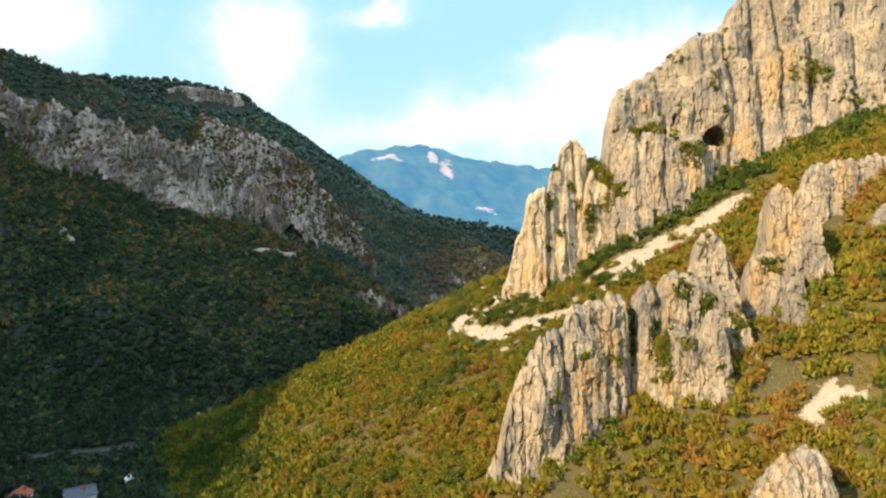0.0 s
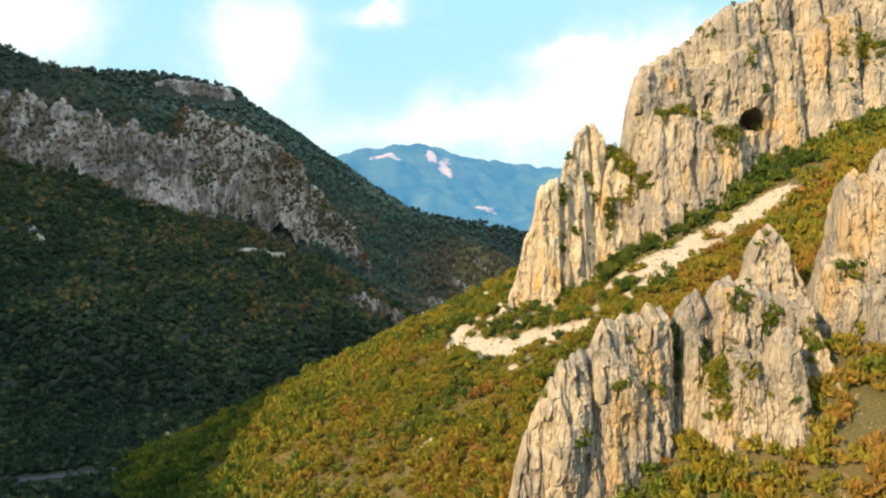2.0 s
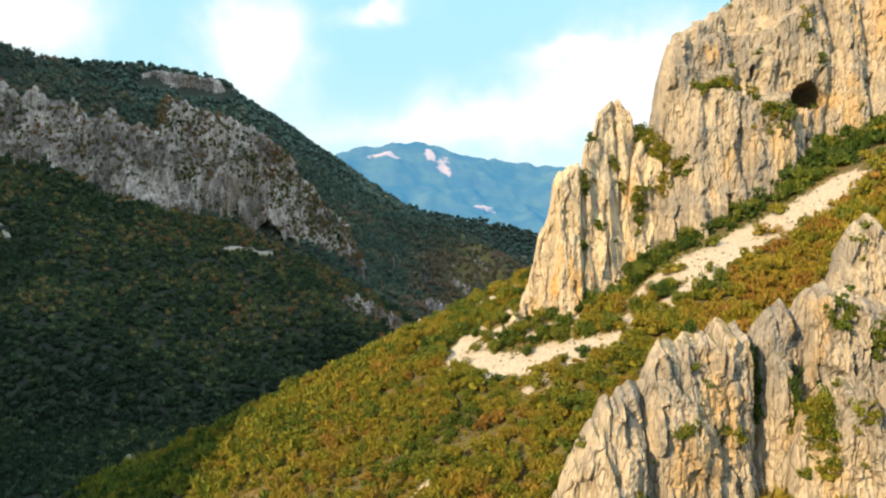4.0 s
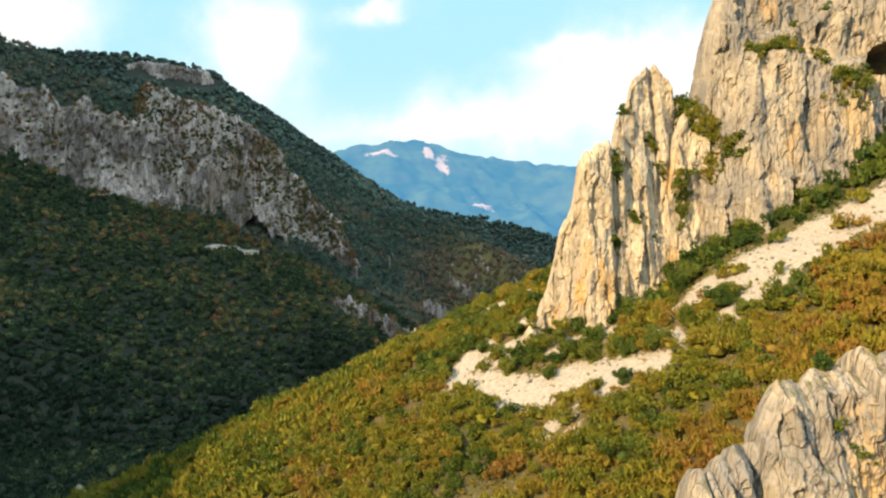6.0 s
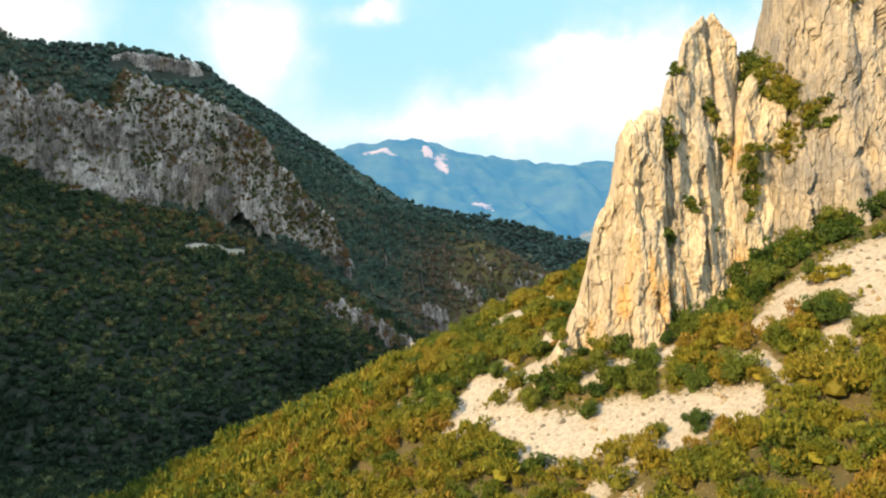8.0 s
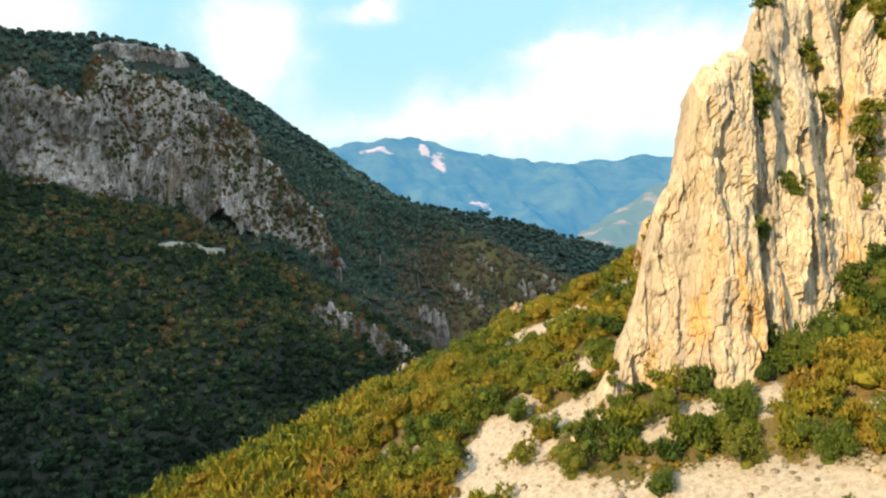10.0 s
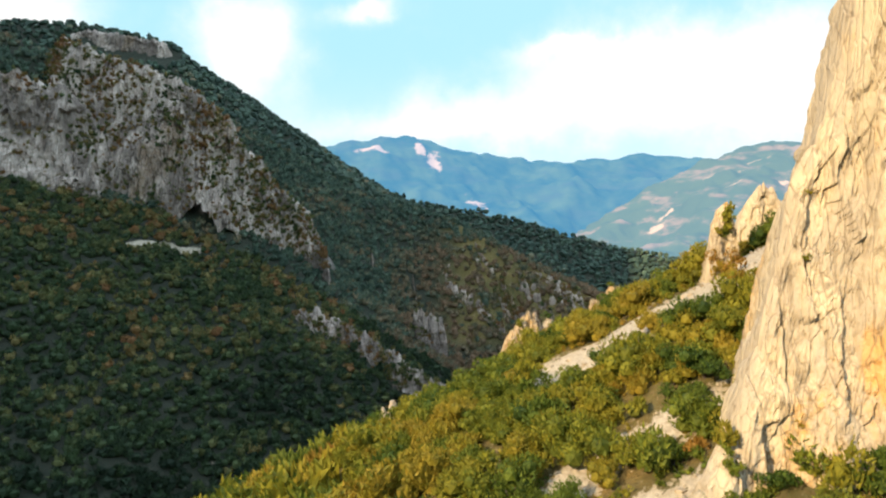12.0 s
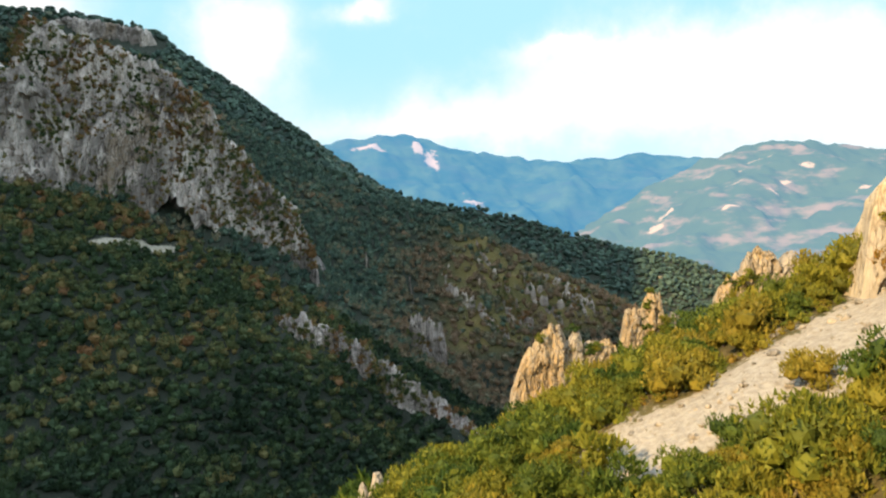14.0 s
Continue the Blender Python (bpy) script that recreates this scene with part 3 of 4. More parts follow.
rock_wall([(8, 30), (12.9, 42), (14.8, 47.5), (16.1, 54), (19.3, 64), (23, 72), (25.3, 76.8), (27.9, 78.6), (31.4, 78.5), (32.9, 81.5), (34.9, 85), (39.3, 86.3), (43.5, 86.6), (46.2, 88), (48.8, 88.6), (50.4, 84), (52, 70)],
          [(8, 174), (16, 173), (25, 171.5), (32, 173), (40, 176), (52, 178)], 0.14, 0.36, ROCK, outcrop, 4.0, jag=0.8, shape=lambda x, z: -1.8 * np.exp(-((x - 38) / 6) ** 2) * step(80, 72, z) + 1.6 * np.exp(-((x - 32 + 0.1 * (z - 70)) / 1.0) ** 2))
rock_wall([(49.5, 60), (50.6, 80), (52.1, 86), (54.5, 90), (56.5, 92), (59.8, 90.5), (61.9, 93), (65.9, 93.8), (70, 92.5), (74.4, 91), (78.4, 90), (79.6, 84), (81.2, 78), (82.4, 73), (83.5, 66), (86, 58)],
          [(49.5, 178.5), (62, 180), (72, 178.5), (78, 175), (82, 169), (86, 168)], 0.14, 0.38, ROCK, outcrop, 4.0, jag=1.1, shape=lambda x, z: 2.4 * np.exp(-((x - 52.5) / 1.1) ** 2) + 1.8 * np.exp(-((x - 60) / 1.4) ** 2) + 1.6 * np.exp(-((x - 73) / 1.5) ** 2))
rock_wall([(71, 84), (72.4, 95), (74.1, 101.7), (76.2, 105.5), (78.8, 106), (81, 102.5), (83.5, 96.8), (85.6, 91), (88, 84)], [(71, 188), (77, 190), (88, 186)], 0.2, 0.4, ROCK, outcrop, 3.0, 0.9, 1.0)
rock_wall([(53.5, 58), (55.5, 72), (57.9, 79), (60.2, 81), (62.9, 80.6), (64.9, 75.5), (66.4, 77), (67.5, 82.5), (68.8, 85), (70.5, 84), (71.8, 78.6), (72.8, 69), (74, 58)],
          [(53.5, 171), (60, 168.5), (68.5, 165), (74, 163.5)], 0.1, 0.36, ROCK, outcrop, 3.0, 0.85, 1.0)
for name, text, crest, line, lean in (
        ("rock_pinnacles", "tall blocky limestone pinnacles above the outcrop", [(93, 90), (94.2, 104), (94.8, 115), (97, 118.5), (99.8, 118.8), (101.2, 115.5), (102.2, 117.8), (103.8, 117.2), (105.2, 113), (106.2, 104), (108, 92)], [(93, 188), (99, 188), (108, 180)], 0.12),
        ("rock_pinnacles", "broken ochre-stained limestone blocks beside the outcrop", [(84, 82), (85.2, 92), (86.6, 97.4), (90, 99.7), (94.2, 98.4), (96.9, 96.5), (99.1, 92), (101, 84)], [(84, 182), (92, 181.5), (101, 179)], 0.2),
        ("rock_pinnacles", "slender pale limestone pillar on the slope", [(89, 70), (90.2, 82), (91, 90), (92.5, 92.3), (94.8, 89), (96.2, 84.5), (97, 83), (98.6, 85.3), (101.2, 86), (103, 84.5), (105, 81), (107, 72)], [(89, 171), (98, 170), (107, 169)], 0.1),
        ("rock_pinnacles", "blunt grey limestone tooth on the steep slope", [(124.5, 96), (125.6, 108), (127, 111.3), (130.6, 113), (134, 111), (138, 113), (142, 108), (145, 98)], [(124.5, 190), (134, 190), (145, 189)], 0.15),
        ("rock_brow", "low pale limestone brow in the shrubs", [(116, 112), (119.5, 126), (123.6, 128.6), (133, 129.6), (141, 131), (148, 131.6), (156, 131), (163, 124)], [(116, 213), (134, 215), (163, 217)], 0.25),
        ("boulder_outcrop", "low rounded limestone outcrop among bushes", [(61, 48), (63.5, 55.5), (67.4, 59), (70.5, 60.2), (73.6, 60.8), (75.9, 59), (78, 50)], [(61, 128), (69, 128), (78, 128.5)], 0.45)):
    group = rock_thing(name, text, (0.5 * (crest[0][0] + crest[-1][0]), line[1][1]))
    rock_wall(crest, line, lean, 0.4, ROCK, group, 3.0, 0.75, 1.0)
spire = rock_thing("rock_spire", "tall sunlit limestone spire with a jagged crest", (50, 275))
SPIRE_CREST = [(15, 66), (17, 70.5), (19.6, 74.5), (24.2, 81.6), (27.6, 91), (29.6, 98), (30.4, 103), (31.6, 106.2), (33.2, 109), (34.1, 113), (34.6, 117), (35, 120.8), (36, 123), (39.2, 125.2), (42.3, 126.2), (43.8, 124.5), (45.2, 131), (47.4, 136.2), (48.7, 138.2), (49.7, 142.5), (52.1, 145.3), (54.8, 147.5), (57.3, 148.2), (59.4, 146), (61.2, 143.5), (62.3, 139.5), (64, 138), (66.8, 138.3), (69.5, 134), (72, 128)]
SPIRE_LINE = [(15, 266), (19.6, 268), (24, 270.5), (30, 271.5), (34, 270.5), (36, 268.5), (42, 269), (47, 274), (52, 277), (57, 279), (62, 279), (66, 277.5), (72, 278)]
rock_wall(SPIRE_CREST, SPIRE_LINE, 0.13, 0.32, ROCK_FRESH, spire, 3.0, jag=0.6,
          shape=lambda x, z: 1.8 * np.exp(-((x - 44.3) / 0.9) ** 2) * step(108, 116, z) + 1.5 * np.exp(-((x - 56 - 0.02 * (148 - z)) / 0.8) ** 2) * step(100, 108, z) + 3.0 * step(58, 62, x) * step(142, 130, z) - 1.2 * np.exp(-((x - 51) / 2.6) ** 2) * step(124, 118, z) - 1.6 * step(37, 33, x - 0.25 * (z - 80)) * step(88, 82, z), face=(0.1, 1.0), flat=0.74)
rock_wall([(55, 88), (57.5, 105), (59.5, 120), (61, 128), (63, 134), (66.8, 137), (70.5, 134), (74.6, 131.5), (77.4, 126.5), (80.5, 123.5), (82.5, 115), (86, 110), (90, 104)],
          [(55, 274), (62, 276), (67, 277), (74, 274.5), (82, 273), (90, 274)], 0.08, 0.42, ROCK_FRESH, spire, 3.0, 0.9, 1.0, flat=0.9)
rock_wall([(50, 92), (52, 95), (53.5, 98), (54.2, 102), (55.5, 106), (57.5, 109), (60, 108), (63, 102), (66, 96)], [(50, 331), (56, 330), (66, 328)], 0.12, 0.4, ROCK_FRESH, spire, 2.4, 0.8, 0.9)
add_buttress(spire, [(22, 266.5, 74.5, 2.2), (18.8, 266, 72, 1.8)], 0.4, ROCK_FRESH)


def cave(x, z):
    """A dark arched cave mouth in the foot of the cliff."""
    dx, dz = (x - 116.6) / 5.9, np.where(z > 145.5, (z - 145.5) / 6.9, (z - 145.5) / 1.3)
    small = np.hypot((x - 98.6) / 1.2, (z - 155.5) / 2.2)
    return 15 * (1 - step(0.86, 1.0, np.hypot(dx, dz))) + 4 * (1 - step(0.7, 1.0, small))


def cliff_shape(x, z):
    """Lower block with a ledge, a rounded bulge, the deep chimney beside the bulge, and the cave."""
    low = -5.0 * step(151, 146, z + 2 * np.sin(x / 5)) * step(74, 80, x) * step(114, 105, x)
    bulge = -3.0 * np.exp(-((x - 109) / 15) ** 2) * step(149, 163, z)
    chimney = 4.0 * np.exp(-((x - 137) / 3.4) ** 2)
    grooves = sum(d * np.exp(-((x + 1.5 * np.sin(z / 9 + c) - c) / w) ** 2) for c, d, w in ((82, 1.0, 1.2), (94, 1.4, 1.4), (125, 2.6, 1.8), (147, 2.6, 1.8), (160, 3.0, 2.0), (179, 3.0, 2.0)))
    terrace = 3.6 * step(-1.2, 1.2, z - 170 - 0.35 * (x - 97) - 2.5 * np.sin(x / 6)) * step(81, 89, x) + 2.4 * step(-1, 1, z - 158 - 0.1 * (x - 97) + 2 * np.sin(x / 4.3)) * step(109, 103, x)
    return low + bulge + chimney + grooves + terrace + cave(x, z)


cliff = rock_thing("limestone_cliff", "huge weathered limestone cliff with ochre stains and a cave", (117, 280), "cliff")
rock_wall([(66.5, 120), (68.3, 131), (70, 142.5), (71.3, 156), (73.3, 163), (75.9, 169.6), (82.5, 173.4), (89.2, 178), (96.3, 181), (99, 185.2), (105.7, 191), (114.8, 195.4), (121.5, 197.6), (124.5, 200), (128.5, 208.5), (133, 214), (145, 221), (165, 228), (208, 227), (232, 216)],
          [(66.5, 279), (76, 281), (90, 282.5), (105, 284), (130, 285.5), (160, 287), (232, 288)], 0.12, 0.6, ROCK, cliff, 8.0, 1.15, 0.8, cliff_shape, flat=0.75)


for at, crest, lean in (((28, 405), [(13, 46), (15.8, 54), (17.8, 63), (19.2, 68), (21.9, 73), (26, 77.6), (29.5, 78.6), (31.3, 74.5), (33.6, 77.8), (35.6, 74.5), (39.1, 73.4), (41.8, 74.8), (43.9, 72), (47, 66)], 0.2),
                        ((55, 412), [(44.5, 68), (46.2, 76), (47, 81), (51, 81.6), (53.6, 86), (56.5, 85.3), (57.2, 79.5), (59.7, 80.2), (62.6, 79.3), (64.2, 75), (67, 70)], 0.2),
                        ((70, 390), [(57.5, 76), (59.2, 83.5), (60.3, 88), (62.5, 90.5), (66.2, 91.8), (67.5, 96), (70.7, 97), (73.8, 95.5), (75, 93.2), (77.6, 96), (79.9, 94.8), (82, 90), (86, 84)], 0.2)):
    crag = rock_thing("rock_crag", "jagged limestone crag on the ridge", at)
    tagged(crag, group="crags on the ridge")
    rock_wall(crest, [(crest[0][0], at[1] - 3), (at[0], at[1]), (crest[-1][0], at[1] + 2)], lean, 0.36, ROCK, crag, 3.0, 0.6, 0.9, flat=1.0)
for cols, text in (                   ([(-9.4, 320, 71.6, 1.0), (-7.9, 320, 72.3, 1.2), (-6.3, 320, 71.5, 1.0), (-4.3, 320.3, 72.1, 1.1)], "low white limestone blocks on the ridge"),
                   ([(-128, 337, 14.5, 1.6), (-126, 337, 13, 1.4)], "single white boulder on the ridge edge")):
    rock_mass("rock_crag", text, cols, 0.5, ROCK, "rock", group="crags on the ridge")
tooth = rock_thing("rock_crag", "small limestone tooth beside the spire", (43, 312))
rock_wall([(39.8, 90), (40.8, 98), (41.7, 103), (43.2, 104.4), (44.2, 103.6), (45.1, 100), (46.3, 92)], [(39.8, 312), (43, 312), (46.3, 312.5)], 0.08, 0.3, ROCK_FRESH, tooth, 2.4, 0.6, 0.6)
SUNNY_LEDGES, SUNNY_FACES = np.concatenate(LEDGES), np.concatenate(FACES)
LEDGES.clear(), FACES.clear()


shaded = rock_thing("shaded_cliff", "long grey limestone cliff band above the forest", (-160, 618), "cliff")
rock_wall([(-450, 262), (-430, 250), (-415, 258), (-400, 246), (-380, 232), (-360, 240), (-345, 222), (-330, 232), (-312, 214), (-300, 222), (-285, 204), (-270, 214), (-255, 200), (-243, 202), (-232, 196), (-222, 194), (-212, 184), (-203, 168), (-196, 148)],
          [(-450, 600), (-344, 599), (-290, 596), (-250, 600), (-232, 605), (-212, 612), (-196, 614)], 0.28, 1.15, ROCK_SHADE, shaded, 4.0, 2.0, 1.2, lambda x, z: 5 * np.exp(-((x + 300) / 14) ** 2) + 5 * vnoise(x / 17, z / 30, 0.4, 77), 0.6, 2.0)
rock_wall([(-250, 225), (-240, 233), (-221, 227), (-203, 218), (-186, 213.5), (-169, 208), (-153, 199), (-140, 188), (-128, 177), (-121.5, 165), (-110, 152), (-102.5, 141), (-91.5, 130), (-80.5, 119), (-74, 106), (-69, 92), (-63, 74)],
          [(-250, 640), (-236, 638), (-203, 631), (-170, 630), (-122, 628), (-103, 630), (-80, 634), (-72, 632), (-63, 615)], 0.27, 1.0, ROCK_SHADE, shaded, 5.0, 1.8, 1.0,
          lambda x, z: 4 * np.exp(-((x + 192 - 0.15 * (z - 170)) / 7) ** 2) * step(205, 185, z) + 4 * np.exp(-((x + 213) / 5) ** 2) + 3 * vnoise(x / 9, z / 25, 0.4, 78) - 3 * np.exp(-((x + 128) / 12) ** 2) + 2.5 * np.exp(-((x + 112) / 5) ** 2) + 3 * np.exp(-((x + 88) / 5) ** 2), 0.6, 9.0, flat=0.75)
cap = rock_thing("cap_cliff", "pale cliff at the end of the high plateau", (-320, 944), "cliff")
rock_wall([(-420, 325), (-400, 334), (-381, 339), (-342, 333), (-311, 328.5), (-299, 326), (-294, 320), (-290.5, 309), (-286, 290)], [(-420, 940), (-342, 938), (-300, 941), (-290, 946), (-286, 950)], 0.15, 1.4, ROCK_SHADE, cap, 4.0, 2.0, 0.7, None, 0.6, 3.0)
rib = rock_thing("rocky_rib", "broken limestone rib running down through the forest", (-36, 568))
RIB_LINE = [(-80, 572), (-64, 573), (-46, 570), (-18, 562), (5, 550), (23, 531)]
rock_wall([(-80, 54), (-76, 62), (-73, 64), (-69, 60.5), (-64, 65), (-60, 58), (-56, 60), (-51, 56), (-46, 56.5), (-41, 50), (-36, 50.5), (-32, 47.5), (-27, 41.5), (-22, 42.5), (-18, 39), (-13, 33.5), (-8, 34), (-3, 28), (2, 28), (5.3, 25.5), (9, 21), (16, 19), (23, 13)],
          RIB_LINE, 0.5, 0.65, ROCK_SHADE, rib, 6.0, 0.85, 1.2, None, 0.8, 2.0)
knob = rock_thing("rock_outcrop", "grey limestone knob in the gully", (-4, 632))
rock_wall([(-17, 34), (-14.2, 44), (-12.3, 57), (-8.8, 58.5), (-4.6, 53), (-1.4, 54.5), (2.6, 50.5), (5.3, 52.5), (7.2, 43), (10, 32)], [(-17, 632), (-4, 631), (10, 633)], 0.15, 0.7, ROCK_SHADE, knob, 3.0, 1.0, 1.1)


def rib_line(x0, y0, x1, y1, h, seed):
    """A low broken rock band that follows the slope from one place to another."""
    g = random.Random(seed)
    n = 16
    pts = [(x0 + (x1 - x0) * i / n, y0 + (y1 - y0) * i / n) for i in range(n + 1)]
    crest = [(x, float(land(x, y)) + g.uniform(-1.5, h) + (1.5 if 0 < i < n else -3)) for i, (x, y) in enumerate(pts)]
    return crest, pts


for x0, y0, x1, y1, h, seed in ((9, 710, 29, 684, 4.4, 1), (27, 688, 50, 661, 4.8, 2), (51, 708, 68, 665, 4.4, 3), (44, 700, 60, 672, 3.4, 4), (65, 710, 84, 655, 4.8, 5), (78, 714, 100, 658, 4.0, 9), (34, 741, 44, 719, 2.4, 6), (-16, 719, -11, 684, 4.0, 7), (90, 690, 108, 662, 2.4, 8), (-49, 735, -45, 706, 3.5, 10)):
    crest, pts = rib_line(x0, y0, x1, y1, h, seed)
    band = rock_thing("rock_band", "broken grey limestone band crossing the scrubby spur", (x0, y0))
    tagged(band, group="rock bands on the spur")
    rock_wall(crest, pts, 0.7, 0.8, ROCK_BROWN, band, 5.0, 0.8, 1.0, None, 0.8, 2.0)


def slope_rocks(x0, y0, x1, y1, wide, n, seed):
    """Stones that break through the woods along a line."""
    g = random.Random(seed)
    out = []
    for i in range(n):
        s = g.random()
        x, y = x0 + s * (x1 - x0) + g.uniform(-wide, wide), y0 + s * (y1 - y0) + g.uniform(-wide, wide)
        r = g.uniform(1.6, 4.2)
        out.append((x, y, float(land(x, y)) + g.uniform(2.5, 8), r, r * 0.7))
    return out


rock_mass("rocky_spur", "brown scrubby spur with streaks of bare limestone", [(x, y, zt - 3.0, r * 0.7, d) for x, y, zt, r, d in slope_rocks(10, 716, 105, 668, 14, 40, 5)], 1.2, ROCK_BROWN, "rock")
rock_mass("rocky_brow", "scattered limestone stones along the mountain brow", slope_rocks(-340, 600, -250, 596, 14, 12, 8), 1.4, ROCK_SHADE, "rock")
SHADY_LEDGES, SHADY_FACES = np.concatenate(LEDGES), np.concatenate(FACES)
SHADY_LEDGES = SHADY_LEDGES[SHADY_LEDGES[:, 1] < 850]

# ---- plants ----
RNG = np.random.default_rng(7)


def ball(level):
    bm = bmesh.new()
    bmesh.ops.create_icosphere(bm, subdivisions=level, radius=1.0)
    v = np.array([p.co[:] for p in bm.verts])
    f = np.array([[p.index for p in q.verts] for q in bm.faces])
    bm.free()
    return v, f


def lumpy_crown(level, seed):
    """A crown of unit radius with a broken, knobbly outline, standing on z = 0."""
    v, f = ball(level)
    r = 1 + 0.34 * vnoise(v[:, 0] * 2.1 + seed * 3.7, v[:, 1] * 2.1, v[:, 2] * 2.1, seed) + 0.42 * vnoise(v[:, 0] * 6.7, v[:, 1] * 6.7 + seed, v[:, 2] * 6.7, seed + 3)
    v = v * r[:, None]
    v[:, 2] = np.where(v[:, 2] < 0, v[:, 2] * 0.7, v[:, 2] * 1.05) + 0.6
    return v, f


def leafy_crown(leaves, size, seed, lobes=7, core=True, core_size=0.6):
    """A crown of unit radius built of leaf sprays on several lobes round an inner mass."""
    g = np.random.default_rng(seed)
    mid = g.normal(size=(lobes, 3)) * (0.42, 0.42, 0.26) + (0, 0, 0.75)
    rad = g.uniform(0.36, 0.62, lobes)
    pick = g.integers(0, lobes, leaves)
    way = g.normal(size=(leaves, 3))
    way /= np.linalg.norm(way, axis=1)[:, None]
    way[:, 2] = np.where(way[:, 2] < -0.3, -way[:, 2], way[:, 2])
    p = mid[pick] + way * (rad[pick] * g.uniform(0.72, 1.1, leaves))[:, None]
    p[:, 2] = np.maximum(p[:, 2], 0.08)
    b = 0.55 * way + (0, 0, 0.75) + 0.45 * g.normal(size=(leaves, 3))
    b /= np.linalg.norm(b, axis=1)[:, None]
    a = np.cross(b, g.normal(size=(leaves, 3)))
    a /= np.linalg.norm(a, axis=1)[:, None]
    s = (size * g.uniform(0.6, 1.3, leaves))[:, None]
    quad = np.stack([p - a * s * 0.42 - b * s * 0.5, p + a * s * 0.42 - b * s * 0.5, p + b * s * 1.15], 1).reshape(-1, 3)
    faces = np.arange(3 * leaves).reshape(-1, 3)
    bv, bf = ball(1)
    if core:
        for m, r in zip(mid, rad):
            faces = np.concatenate([faces, bf + len(quad)])
            quad = np.concatenate([quad, bv * r * 0.6 + m])
    else:
        faces = np.concatenate([faces, bf + len(quad)])
        quad = np.concatenate([quad, bv * core_size * (1, 1, 0.8) * g.uniform(0.8, 1.2, (len(bv), 1)) + (0, 0, 0.6)])
    return quad, faces


def scatter(x0, x1, y0, y1, gap, keep):
    """Jittered places on the land for which keep(x, y, z) holds."""
    gx, gy = np.meshgrid(np.arange(x0, x1, gap), np.arange(y0, y1, gap), indexing="ij")
    x = gx.ravel() + RNG.uniform(-0.5, 0.5, gx.size) * gap
    y = gy.ravel() + RNG.uniform(-0.5, 0.5, gx.size) * gap
    z = land(x, y)
    ok = keep(x, y, z)
    return np.stack([x[ok], y[ok], z[ok]], 1)


def clear_of_rock(x, y, share=0.8):
    ok = np.ones(len(x), bool)
    for cx, cy, r in FOOTPRINTS:
        ok &= np.hypot(x - cx, y - cy) > r * share
    return ok


def slope_at(x, y):
    return np.hypot(land(x + 1.5, y) - land(x - 1.5, y), land(x, y + 1.5) - land(x, y - 1.5)) / 3


def planted(name, kinds, places, sizes, tint, mat):
    """Many plants joined into one mesh, each turned, sized and tinted by itself."""
    n = len(places)
    which = RNG.integers(0, len(kinds), n)
    turn = RNG.uniform(0, 2 * math.pi, n)
    vs, fs, ts, count = [], [], [], 0
    for i, (kv, kf) in enumerate(kinds):
        idx = np.nonzero(which == i)[0]
        if not len(idx):
            continue
        c, s = np.cos(turn[idx])[:, None], np.sin(turn[idx])[:, None]
        sc = sizes[idx][:, None]
        x, y = kv[None, :, 0] * c - kv[None, :, 1] * s, kv[None, :, 0] * s + kv[None, :, 1] * c
        v = np.stack([x * sc, y * sc, np.repeat(kv[None, :, 2], len(idx), 0) * sc * RNG.uniform(0.85, 1.2, (len(idx), 1))], 2) + places[idx][:, None, :]
        vs.append(v.reshape(-1, 3))
        fs.append((kf[None] + (count + np.arange(len(idx)) * len(kv))[:, None, None]).reshape(-1, 3))
        ts.append(np.repeat(tint[idx], len(kv)))
        count += len(idx) * len(kv)
    return new(name, tri_mesh(name, np.concatenate(vs), np.concatenate(fs), mat, False, tint=np.concatenate(ts)))


def tint_of(p, spread, shift, scale, seed):
    return np.clip(shift + 0.33 * fbm(p[:, 0] / scale, p[:, 1] / scale, 0.5, 2, seed) + spread * RNG.normal(size=len(p)), 0, 1)


def off_built(x, y):
    s = np.clip((-60 - x) / 330, 0, 1)
    road = np.abs(y - (318 - 70 * s + 14 * np.sin(5 * s))) < 6
    return ~((road & (x < -60)) | (np.hypot(x + 136, y - 240) < 12) | (np.hypot(x + 166, y - 253) < 7) | (np.hypot(x + 132, y - 272) < 4))


def in_woods(x, y, z):
    return off_built(x, y) & off_rib(x, y) & (slope_at(x, y) < 1.9) & (left_side(x, y)) & clear_of_rock(x, y, 0.75) & (scree_at(x, y) < 0.4) & ((hill(x, y) < 2 + z * 0 ) | (z > hill(x, y) + 3) | (y > 420))


def off_rib(x, y):
    """Thin growth on the stony flank of the rib."""
    ahead = np.interp(x, [p[0] for p in RIB_LINE], [p[1] for p in RIB_LINE]) - y
    return ~((x > -82) & (x < 26) & (ahead > -4) & (ahead < 13)) | (RNG.random(len(x)) < 0.22)


def left_side(x, y):
    return (x < 0.95 * y - 40) & (x > -0.76 * y - 30)


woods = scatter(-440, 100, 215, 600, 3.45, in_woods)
# low trees tinted darker, farther ones lighter: fall-off of light put into the colour
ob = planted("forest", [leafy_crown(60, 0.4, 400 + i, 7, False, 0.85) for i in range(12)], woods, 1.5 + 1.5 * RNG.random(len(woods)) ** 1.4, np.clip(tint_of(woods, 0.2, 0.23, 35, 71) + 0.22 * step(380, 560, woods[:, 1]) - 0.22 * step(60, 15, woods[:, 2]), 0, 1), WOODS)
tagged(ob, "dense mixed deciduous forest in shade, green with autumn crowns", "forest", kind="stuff")
